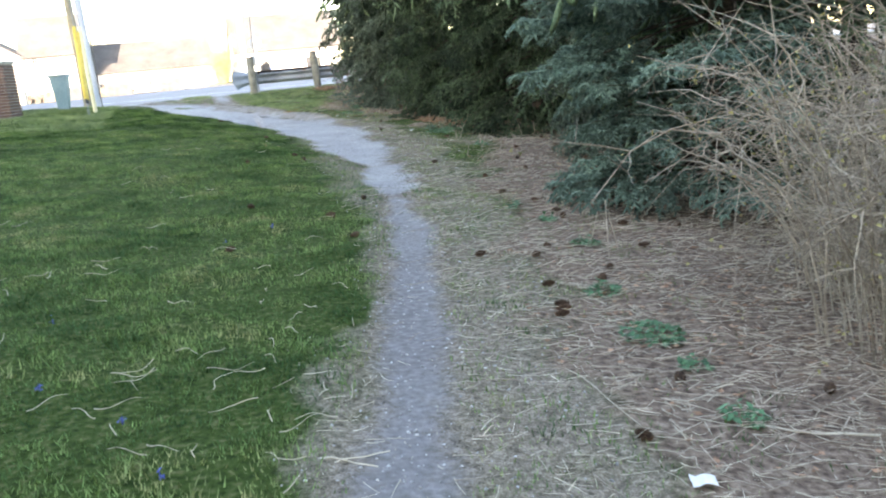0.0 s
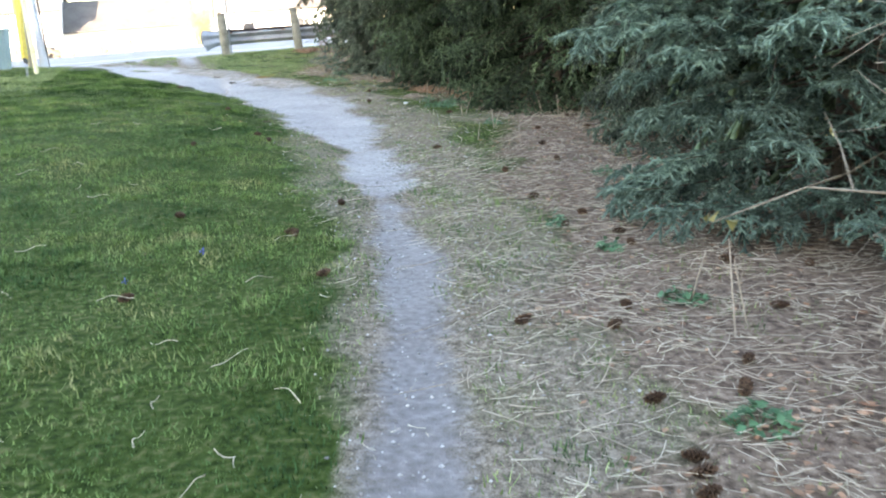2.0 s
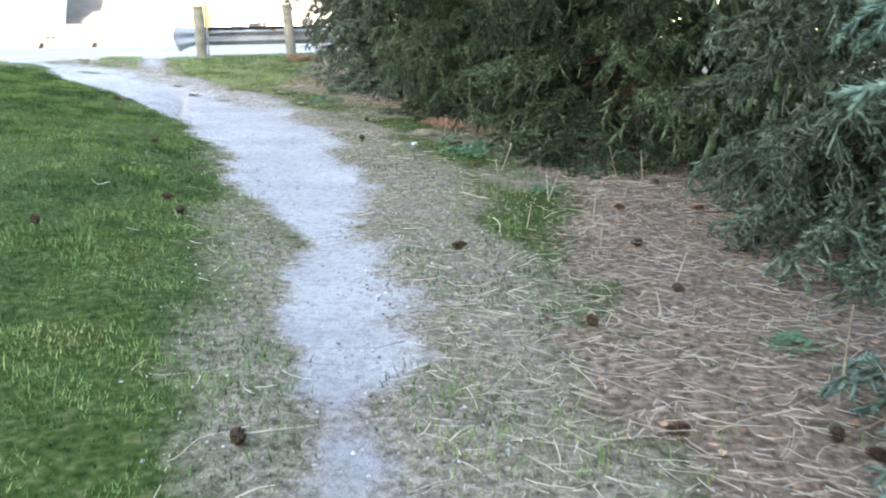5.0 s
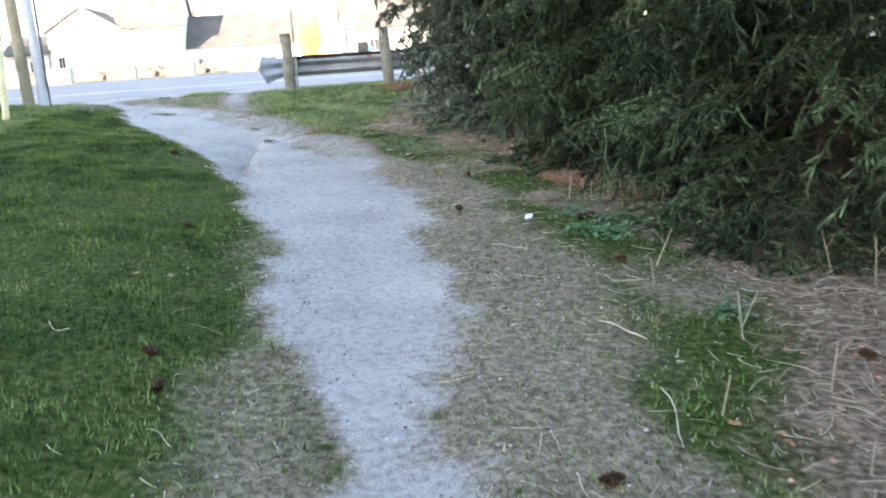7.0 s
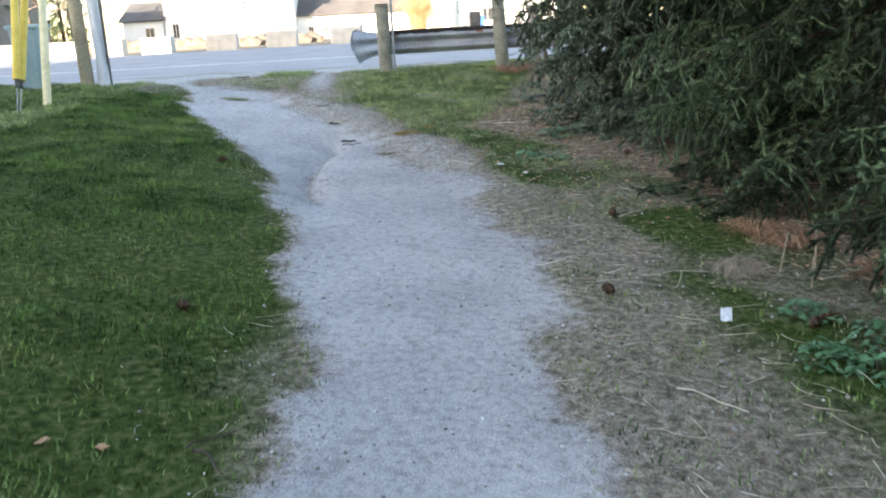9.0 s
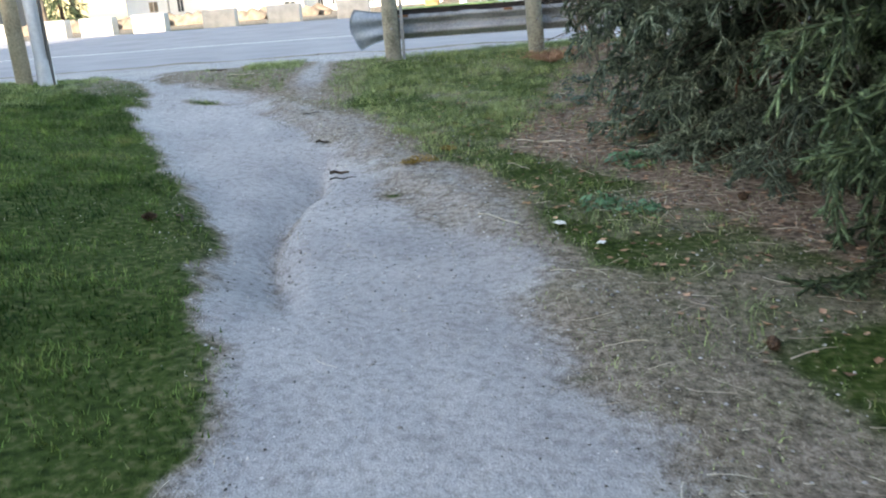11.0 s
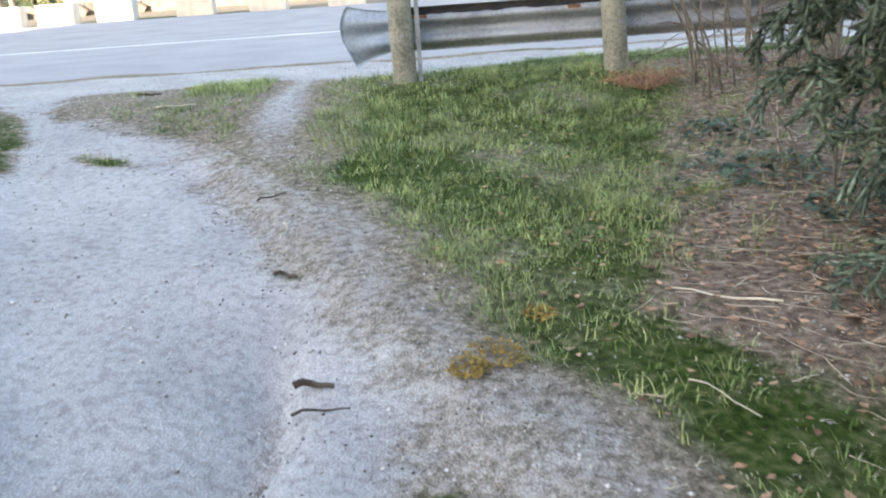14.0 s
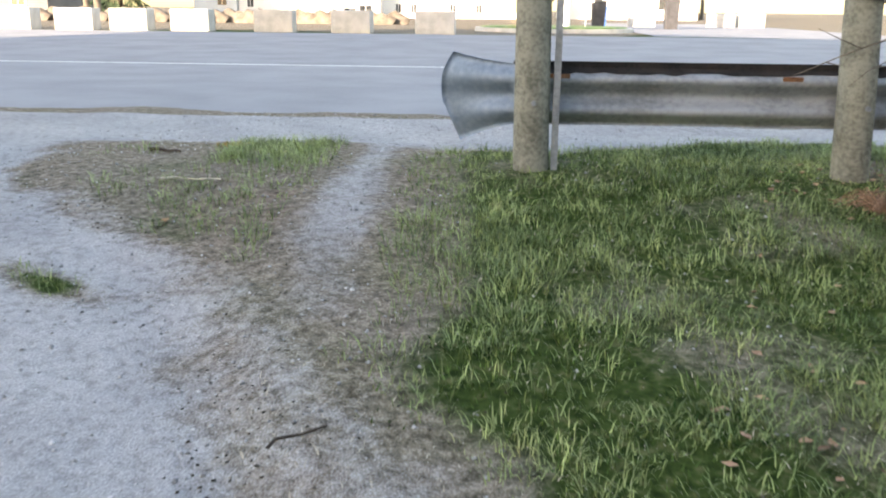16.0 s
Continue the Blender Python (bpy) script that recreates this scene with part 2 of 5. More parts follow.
GROUND = ground_material()
ASPHALT = material("asphalt", (0.23, 0.23, 0.245), (0.31, 0.31, 0.325), 0.9, 0.85, 0.1, 90)
PAINT_LINE = material("road_paint", (0.55, 0.55, 0.54), (0.8, 0.8, 0.79), 6, 0.7, 0.1)
CONCRETE = material("concrete", (0.34, 0.335, 0.32), (0.52, 0.51, 0.49), 3, 0.9, 0.3)
KERB = material("kerb_concrete", (0.38, 0.37, 0.35), (0.55, 0.54, 0.51), 3, 0.9, 0.3)
GRASS = material("grass_blade", (0.044, 0.094, 0.034), (0.175, 0.262, 0.09), 3.0, 0.55, 0, 0.9, third=(0.3, 0.3, 0.14), third_at=0.64, island=0.4, lo=0.41, hi=0.54, spec=0.04)
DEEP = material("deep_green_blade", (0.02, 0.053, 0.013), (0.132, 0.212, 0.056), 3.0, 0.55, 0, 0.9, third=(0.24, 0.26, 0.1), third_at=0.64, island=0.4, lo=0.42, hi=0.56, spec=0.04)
TUFT = material("lush_blade", (0.1, 0.155, 0.052), (0.34, 0.41, 0.16), 5.0, 0.5, 0, 1.3, third=(0.36, 0.35, 0.16), third_at=0.68, island=0.6)
STRAW = material("straw", (0.42, 0.36, 0.26), (0.66, 0.60, 0.48), 2, 0.7, 0, 20, island=0.3, vary=0.2)
TWIG = material("dead_twig", (0.25, 0.2, 0.15), (0.52, 0.44, 0.35), 3, 0.9, 0, 30, island=0.4)
LEAF = material("dead_leaf", (0.22, 0.115, 0.068), (0.48, 0.3, 0.195), 3, 0.8, 0, 20, island=0.5)
HERB = material("herb_leaf", (0.05, 0.13, 0.06), (0.12, 0.24, 0.12), 6, 0.5, 0, 20, island=0.35)
IVY = material("ivy_leaf", (0.025, 0.05, 0.034), (0.085, 0.13, 0.085), 6, 0.5, 0, 20, island=0.4, spec=0.12)
BLUE = material("blue_petal", (0.05, 0.07, 0.26), (0.1, 0.13, 0.42), 9, 0.6, 0)
CONE = material("cone_scales", (0.05, 0.03, 0.02), (0.15, 0.09, 0.055), 30, 0.85, 0.3, vary=0.3)
STONE = material("gravel_stone", (0.13, 0.125, 0.12), (0.58, 0.57, 0.56), 6, 0.85, 0, 30, island=0.35)
CRUMB = material("dark_soil", (0.035, 0.032, 0.026), (0.12, 0.105, 0.085), 6, 0.95, 0, 30, island=0.4, spec=0.1)
BARK = material("spruce_bark", (0.035, 0.026, 0.02), (0.11, 0.085, 0.065), 5, 0.95, 0.5, 40)
NEEDLE_BLUE = material("blue_spruce_needles", (0.022, 0.05, 0.04), (0.19, 0.28, 0.225), 3, 0.6, 0, 25, vary=0.3, island=0.4, spec=0.15)
NEEDLE = material("spruce_needles", (0.006, 0.016, 0.009), (0.125, 0.178, 0.097), 2, 0.6, 0, 25, vary=0.5, island=0.6, spec=0.15)
NEEDLE_GREY = material("grey_green_needles", (0.024, 0.044, 0.032), (0.215, 0.27, 0.2), 2, 0.6, 0, 25, vary=0.4, island=0.5, spec=0.15)
NEEDLE_DEAD = material("dead_needles", (0.06, 0.03, 0.02), (0.17, 0.08, 0.05), 4, 0.8, 0, 25, island=0.4)
SHRUB = material("shrub_bark", (0.155, 0.125, 0.092), (0.41, 0.348, 0.275), 4, 0.85, 0.2, 30, island=0.35)
BUD = material("yellow_bud", (0.26, 0.23, 0.08), (0.42, 0.37, 0.15), 9, 0.6, 0, island=0.3)
GOLD = material("golden_twigs", (0.36, 0.25, 0.12), (0.55, 0.42, 0.25), 4, 0.8, 0, 20, island=0.3)
POST = material("weathered_timber", (0.135, 0.134, 0.108), (0.315, 0.308, 0.255), 5, 0.9, 0.5, 40, third=(0.2, 0.19, 0.16), third_at=0.7)
POLE_WOOD = material("pole_timber", (0.22, 0.19, 0.13), (0.42, 0.37, 0.27), 2, 0.9, 0.4, 40)
GALV = material("galvanised_steel", (0.2, 0.215, 0.23), (0.36, 0.38, 0.4), 2, 0.5, 0.08, 30, metal=0.3, spec=0.4)
GALV_FLARE = material("blue_grey_steel", (0.16, 0.21, 0.27), (0.26, 0.32, 0.39), 2, 0.5, 0.08, 30, metal=0.3, spec=0.4)
RUST = material("rust", (0.14, 0.06, 0.03), (0.34, 0.17, 0.09), 12, 0.9, 0.3)
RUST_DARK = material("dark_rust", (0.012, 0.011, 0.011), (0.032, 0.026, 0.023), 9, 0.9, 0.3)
GREY_PAINT = material("light_grey_paint", (0.5, 0.54, 0.6), (0.64, 0.68, 0.74), 2, 0.5, 0.05, 20)
YELLOW = material("yellow_plastic", (0.6, 0.43, 0.06), (0.74, 0.57, 0.12), 3, 0.5, 0.03, 20)
PALE = material("faded_yellow_plastic", (0.62, 0.56, 0.32), (0.78, 0.73, 0.5), 3, 0.55, 0.05, 20)
TEAL = material("teal_grey_plastic", (0.22, 0.33, 0.36), (0.3, 0.42, 0.45), 3, 0.6, 0.05, 20)
SIDING = material("white_siding", (0.72, 0.71, 0.69), (0.82, 0.81, 0.79), 1, 0.7, 0.05, 10)
GREY_SIDING = material("grey_siding", (0.15, 0.14, 0.135), (0.22, 0.21, 0.2), 1, 0.8, 0.1, 12)
SHINGLE = material("grey_shingles", (0.09, 0.084, 0.082), (0.15, 0.14, 0.136), 0.6, 0.95, 0.2, 12)
DARK = material("dark_glass", (0.03, 0.035, 0.04), (0.06, 0.065, 0.07), 3, 0.15, 0, 10, spec=0.5)
TRIM = material("white_trim", (0.7, 0.7, 0.69), (0.82, 0.82, 0.81), 3, 0.6, 0.03, 10)
BRICK = material("brown_brick", (0.1, 0.068, 0.058), (0.2, 0.138, 0.118), 5, 0.9, 0.3, vary=0.3)
MORTAR = material("mortar", (0.3, 0.28, 0.26), (0.42, 0.4, 0.37), 8, 0.95, 0.2)
SIGN_BACK = material("sign_metal", (0.36, 0.37, 0.38), (0.5, 0.51, 0.52), 3, 0.5, 0.05, 20, metal=0.3)
BARE = material("tree_bark", (0.09, 0.075, 0.06), (0.22, 0.185, 0.15), 3, 0.95, 0.3, 20)
WALLS = material("rendered_wall", (0.45, 0.4, 0.34), (0.58, 0.53, 0.46), 1, 0.9, 0.1, 12)
MOSS = material("orange_moss", (0.2, 0.12, 0.02), (0.34, 0.22, 0.05), 9, 0.8, 0, island=0.3)
WHITE = material("white_paper", (0.7, 0.7, 0.7), (0.85, 0.85, 0.85), 9, 0.7, 0.1)
PLASTIC_BLUE = material("blue_plastic", (0.04, 0.12, 0.4), (0.08, 0.2, 0.55), 5, 0.4, 0)
PLASTIC_DARK = material("dark_plastic", (0.04, 0.04, 0.045), (0.08, 0.08, 0.085), 5, 0.5, 0.05)
ORANGE_LEAF = material("orange_leaf", (0.3, 0.17, 0.08), (0.46, 0.29, 0.16), 9, 0.7, 0)


# ---- mesh helpers ----
def mesh_np(name, verts, faces, mats, smooth=False):
    """A mesh from arrays: faces is a list of (n, k) index arrays."""
    me = bpy.data.meshes.new(name)
    verts = np.asarray(verts, np.float32)
    me.vertices.add(len(verts))
    me.vertices.foreach_set("co", verts.ravel())
    faces = [np.asarray(f, np.int32) for f in faces if len(f)]
    idx = np.concatenate([f.ravel() for f in faces])
    sizes = np.concatenate([np.full(len(f), f.shape[1], np.int32) for f in faces])
    me.loops.add(len(idx))
    me.loops.foreach_set("vertex_index", idx)
    me.polygons.add(len(sizes))
    me.polygons.foreach_set("loop_start", np.concatenate([[0], np.cumsum(sizes)[:-1]]).astype(np.int32))
    if smooth:
        me.polygons.foreach_set("use_smooth", np.ones(len(sizes), bool))
    for mt in (mats if isinstance(mats, (list, tuple)) else [mats]):
        me.materials.append(mt)
    me.update(calc_edges=True)
    me.validate()
    return me


def part(name, bm, mat, parent=None, label=""):
    """Links a bmesh or a mesh as one mesh object under a thing or a part."""
    if isinstance(bm, bpy.types.Mesh):
        me = bm
    else:
        me = bpy.data.meshes.new(name)
        bm.to_mesh(me)
        bm.free()
        me.materials.append(mat)
    ob = new(name, me)
    if parent:
        ob.parent = parent
    return tagged(ob, label)


def empty(name, x, y, z, rz=0.0, **tags):
    ob = new(name)
    ob.matrix_basis = pose(x, y, z, 0, 0, rz)
    return tagged(ob, **tags)


def box(bm, cx, cy, cz, sx, sy, sz, bevel=0.0, turn=None):
    r = bmesh.ops.create_cube(bm, size=1.0)
    m = Matrix.Translation((cx, cy, cz)) @ (turn or Matrix.Identity(4)) @ Matrix.Diagonal((sx, sy, sz, 1))
    bmesh.ops.transform(bm, matrix=m, verts=r["verts"])
    if bevel:
        edges = list({e for v in r["verts"] for e in v.link_edges})
        bmesh.ops.bevel(bm, geom=edges, offset=bevel, segments=2, affect="EDGES", profile=0.6)
    return bm


def cyl(bm, p, q, r1, r2=None, seg=12):
    p, q = Vector(p), Vector(q)
    r2 = r1 if r2 is None else r2
    m = Matrix.Translation((p + q) / 2) @ (q - p).to_track_quat("Z", "Y").to_matrix().to_4x4()
    bmesh.ops.create_cone(bm, cap_ends=True, segments=seg, radius1=r1, radius2=r2, depth=(q - p).length, matrix=m)
    return bm


class Soup:
    """Collects vertices and faces of many small pieces."""

    def __init__(self):
        self.v, self.f3, self.f4, self.n = [], [], [], 0

    def add(self, verts, tris=None, quads=None):
        self.v.append(verts)
        if tris is not None and len(tris):
            self.f3.append(np.asarray(tris) + self.n)
        if quads is not None and len(quads):
            self.f4.append(np.asarray(quads) + self.n)
        self.n += len(verts)

    def tube(self, pts, r0, r1, sides=4):
        pts = np.asarray(pts, float)
        k = len(pts)
        d = np.gradient(pts, axis=0)
        d /= np.linalg.norm(d, axis=1, keepdims=True) + 1e-9
        ref = np.array([0.31, 0.17, 0.93]) if abs(d[0, 2]) < 0.8 else np.array([0.95, 0.2, 0.1])
        a = np.cross(d, ref)
        a /= np.linalg.norm(a, axis=1, keepdims=True) + 1e-9
        b = np.cross(d, a)
        r = np.linspace(r0, r1, k)[:, None, None]
        ang = np.arange(sides) * 2 * math.pi / sides
        ring = pts[:, None] + r * (np.cos(ang)[None, :, None] * a[:, None] + np.sin(ang)[None, :, None] * b[:, None])
        i, j = np.meshgrid(np.arange(k - 1), np.arange(sides), indexing="ij")
        j2 = (j + 1) % sides
        q = np.stack([i * sides + j, i * sides + j2, (i + 1) * sides + j2, (i + 1) * sides + j], -1).reshape(-1, 4)
        self.add(ring.reshape(-1, 3), quads=q)

    def mesh(self, name, mat, smooth=False):
        faces = []
        if self.f3:
            faces.append(np.concatenate(self.f3))
        if self.f4:
            faces.append(np.concatenate(self.f4))
        return mesh_np(name, np.concatenate(self.v), faces, mat, smooth)


rng = np.random.default_rng(7)

# ---- ground: one sheet, fine along the walk and coarse towards the horizon ----
def axis_lines(lo, hi, step, reach):
    core = np.arange(lo, hi + step / 2, step)
    grow, out = step, []
    at = hi
    while at < reach:
        grow *= 1.35
        at += grow
        out.append(at)
    low, at, grow = [], lo, step
    while at > -reach:
        grow *= 1.35
        at -= grow
        low.append(at)
    return np.concatenate([low[::-1], core, out])


gx, gy = axis_lines(-12.5, 4.0, 0.075, 900), axis_lines(2.5, 30.5, 0.075, 900)
GX, GY = np.meshgrid(gx, gy, indexing="xy")
GZ = height(GX, GY)
nx, ny = len(gx), len(gy)
ii, jj = np.meshgrid(np.arange(ny - 1), np.arange(nx - 1), indexing="ij")
quads = np.stack([ii * nx + jj, ii * nx + jj + 1, (ii + 1) * nx + jj + 1, (ii + 1) * nx + jj], -1).reshape(-1, 4)
me = mesh_np("ground", np.stack([GX, GY, GZ], -1).reshape(-1, 3), [quads], GROUND, smooth=True)
zg, zl, zb = zones(GX, GY)
zone = np.stack([zg, zl, zb, trodden(GX, GY)], -1).astype(np.float32)
att = me.color_attributes.new("zone", "FLOAT_COLOR", "POINT")
att.data.foreach_set("color", zone.ravel())
ground = tagged(new("ground", me), "mown lawn with worn grey gravel footpath and leaf litter", "ground", kind="structure")


def strip(name, s0, s1, u0, u1, lift, mat, label, category, n=24, crown=0.0):
    s, u = np.meshgrid(np.linspace(s0, s1, n), np.linspace(u0, u1, 80), indexing="ij")
    x, y = xy(s, u)
    z = height(x, y, False) + lift
    z[0], z[-1] = z[0] - 0.05, z[-1] - 0.05
    k = np.arange(n * 80).reshape(n, 80)
    q = np.stack([k[:-1, :-1], k[1:, :-1], k[1:, 1:], k[:-1, 1:]], -1).reshape(-1, 4)
    return tagged(new(name, mesh_np(name, np.stack([x, y, z], -1).reshape(-1, 3), [q[:, ::-1]], mat, True)), label, category, kind="structure")


strip("road", 29.75, 49.2, -220, 220, 0.035, ASPHALT, "wide grey asphalt road with a worn surface", "road")
strip("road_line", 36.45, 36.58, -220, 220, 0.043, PAINT_LINE, "thin worn white line painted on the road", "road marking", n=4)

# ---- spruces ----
def brushes(p, q, needles, length, width, radius, seed, sides=4):
    """Needled shoots from the points p to q: a blunt rounded core with needles standing out of it."""
    r = np.random.default_rng(seed)
    n = len(p)
    d = q - p
    ln = np.linalg.norm(d, axis=1, keepdims=True)
    d = d / ln
    ref = np.where(np.abs(d[:, 2:3]) < 0.8, np.array([[0.0, 0, 1]]), np.array([[1.0, 0, 0]]))
    a = np.cross(d, ref)
    a /= np.linalg.norm(a, axis=1, keepdims=True)
    b = np.cross(d, a)
    soup = Soup()
    ang = np.arange(sides) * 2 * math.pi / sides
    ring = radius * (np.cos(ang)[None, :, None] * a[:, None] + np.sin(ang)[None, :, None] * b[:, None])
    rough = 0.75 + 0.5 * r.random((3, n, sides, 1))
    core = np.concatenate([p[:, None] + ring * 0.6 * rough[0], (p + (q - p) * 0.45)[:, None] + ring * rough[1], (p + (q - p) * 0.88)[:, None] + ring * 0.75 * rough[2], (q + d * radius * 0.4)[:, None]], 1)
    k = 3 * sides + 1
    lo = np.arange(sides)
    hi = (lo + 1) % sides
    tri = np.concatenate([np.stack([lo + o, hi + o, hi + o + sides], -1) for o in (0, sides)] + [np.stack([lo + o, hi + o + sides, lo + o + sides], -1) for o in (0, sides)] + [np.stack([lo + 2 * sides, hi + 2 * sides, np.full(sides, 3 * sides)], -1)])
    soup.add(core.reshape(-1, 3), tris=(np.arange(n)[:, None, None] * k + tri[None]).reshape(-1, 3))
    k = needles
    along = 0.02 + 1.0 * (np.arange(k) + r.random((n, k))) / k
    phi = r.random((n, k)) * 2 * math.pi
    out = np.cos(phi)[..., None] * a[:, None] + np.sin(phi)[..., None] * b[:, None]
    side = -np.sin(phi)[..., None] * a[:, None] + np.cos(phi)[..., None] * b[:, None]
    root = p[:, None] + d[:, None] * (along * ln)[..., None] + out * radius * 0.45
    size = length * (0.7 + 0.6 * r.random((n, k)))[..., None]
    tip = root + out * size * 0.8 + d[:, None] * size * 0.75
    w = width / 2
    v = np.stack([root + side * w, root - side * w, tip], 2).reshape(-1, 3)
    soup.add(v, tris=np.arange(n * k * 3).reshape(-1, 3))
    return soup


def bough_mesh(name, mat, seed, detail):
    """A spruce bough along +x, 2 m long: sprays of thick brush-like shoots with drooping tips."""
    r = np.random.default_rng(seed)
    L = 2.0
    step, needles, length, width, radius, sides = ((0.28, 1, 0.06, 0.04, 0.04, 3), (0.095, 12, 0.031, 0.0145, 0.0105, 3), (0.08, 22, 0.028, 0.0105, 0.0105, 3))[detail]
    start = (0.25, 0.4, 0.4)[detail]
    finger = (2.0, 1.05, 0.95)[detail]
    sway = 0.08 * r.normal()

    def spine(t):
        return np.array([t * L, sway * math.sin(t * 4 + seed), ((-0.26 if detail < 2 else -0.2) * t * t + 0.15 * t ** 4) * L])

    P, Q = [], []
    nside = int(L * (1 - start) / (0.25, 0.12, 0.105)[detail])
    for k in range(nside):
        for sgn in (-1, 1):
            t = start + (0.99 - start) * (k + 0.9 * r.random()) / nside
            root = spine(t)
            reach = (0.55 * (1.05 - t) ** 0.7 + 0.12) * (0.5 + 0.75 * r.random())
            at = radians(36 + 30 * r.random()) * sgn
            droop = -(0.1 + 1.2 * r.random() ** 1.4) * (0.45 if detail == 2 else 1.0)
            lift = 0.2 * r.normal()
            nsub = max(1, round(reach / step))
            prev = root
            for i in range(nsub):
                f = (i + 1) / nsub
                at += 0.22 * r.normal()
                pt = prev + np.array([math.cos(at), math.sin(at), lift + 1.6 * droop * f + 0.15 * r.normal()]) * reach / nsub
                P.append(prev)
                Q.append(pt)
                for s2 in (-1, 1):
                    if r.random() < 0.92:
                        a2 = at + s2 * radians(35 + 45 * r.random())
                        l2 = (0.042 + 0.042 * r.random()) * finger
                        mid = prev + (pt - prev) * r.random()
                        P.append(mid)
                        Q.append(mid + np.array([math.cos(a2), math.sin(a2), lift + 0.25 - 1.2 * r.random() + droop * f]) * l2)
                prev = pt
    for k in range(10):
        P.append(spine(0.3 + 0.7 * k / 10))
        Q.append(spine(0.3 + 0.7 * (k + 1) / 10))
    s = brushes(np.array(P), np.array(Q), needles, length, width, radius, seed, sides)
    n3 = sum(len(f) for f in s.f3)
    s.tube([spine(t) for t in np.linspace(-0.02, 0.9, 7)], 0.018, 0.005, 4)
    me = s.mesh(name, [mat, BARK], True)
    idx = np.zeros(len(me.polygons), np.int32)
    idx[n3:] = 1
    me.polygons.foreach_set("material_index", idx)
    return me


BOUGH_BLUE = [bough_mesh("bough", NEEDLE_BLUE, 11 + k, 2) for k in range(3)]
BOUGH_NEAR = [bough_mesh("bough", NEEDLE, 51 + k, 1) for k in range(4)]
BOUGH_GREY = [bough_mesh("bough", NEEDLE_GREY, 41 + k, 1) for k in range(3)]
BOUGH = [bough_mesh("bough", NEEDLE, 21 + k, 0) for k in range(3)]
BOUGH_DEAD = bough_mesh("bough", NEEDLE_DEAD, 31, 1)


def spruce(x, y, tall, radius, meshes, seed, label, whorls=12, each=7, low=0.25, dead=(), low_span=1.0):
    r = np.random.default_rng(seed)
    z0 = zat(x, y)
    tree = empty("spruce_tree", x, y, z0, label=label, category="tree", group="spruces beside the footpath")
    s = Soup()
    s.tube([(0.03 * math.sin(k), 0.03 * math.cos(k * 1.7), -0.15 + tall * k / 10) for k in range(11)], 0.17, 0.02, 9)
    part("trunk", s.mesh("trunk", BARK, True), None, tree)
    s = Soup()
    for k in range(90):
        h = 0.15 + 3.6 * r.random()
        az = r.random() * 2 * math.pi
        ln = radius * (0.35 + 0.4 * r.random())
        pts = [(math.cos(az + 0.1 * i) * ln * i / 4, math.sin(az + 0.1 * i) * ln * i / 4, h - 0.3 * ln * (i / 4) ** 1.5 + 0.04 * r.random()) for i in range(5)]
        if min(p[2] for p in pts) > 0.05:
            s.tube(pts, 0.012, 0.003, 3)
    tagged(part("inner_twig_tangle", s.mesh("inner_twig_tangle", BARK), None, tree, "bare brown inner twigs"), kind="stuff")
    az = r.random() * 6
    split = min(4.4, tall * 0.45)
    hs = [low + (split - low) * k / whorls for k in range(whorls)]
    top = max(5, int((tall - split) / 1.15))
    hs += [split + (tall - 0.3 - split) * k / top for k in range(top)]
    for wi, h in enumerate(hs):
        count = each if wi < whorls else 3
        for k in range(count):
            az += 2.399963
            span = radius * max(0.06, 1 - h / tall) ** 0.75 * (0.8 + 0.32 * r.random())
            if low_span < 1:
                span *= low_span + (1 - low_span) * min(1, max(0, (h - 1.3) / 0.7))
            sc = span / 1.95
            tilt = radians(6 - 20 * (1 - h / tall) + 14 * (r.random() - 0.5))
            hh = max(0.12, h + 0.25 * (r.random() - 0.5))
            tilt = max(tilt, -math.asin(min(0.95, max(0.02, (hh - 0.06 - 0.2 * sc)) / max(span, 0.2))) if hh < 1.6 else tilt)
            tilt = max(tilt, radians(-24))
            if meshes is BOUGH_BLUE:
                tilt += radians(7)
            toward = math.cos(az - math.atan2(-0.55, -0.83))
            if toward < -0.1 and r.random() < 0.65:
                continue
            deadly = any(abs((az - a + math.pi) % (2 * math.pi) - math.pi) < 0.3 and abs(h - b) < 0.22 for a, b in dead)
            sc *= 0.8 if deadly else 1.0
            near = meshes if h < 3.0 and toward > 0.1 else BOUGH
            ob = new("bough", BOUGH_DEAD if deadly else near[int(r.integers(len(near)))])
            ob.parent = tree
            ob.matrix_basis = Matrix.Translation((0, 0, hh)) @ Matrix.Rotation(az, 4, "Z") @ Matrix.Rotation(-tilt, 4, "Y") @ Matrix.Rotation(0.5 * (r.random() - 0.5), 4, "X") @ Matrix.Diagonal((sc, sc * (0.85 + 0.3 * r.random()), sc, 1))
            if deadly:
                tagged(ob, "rust-brown dead bough")
    return tree


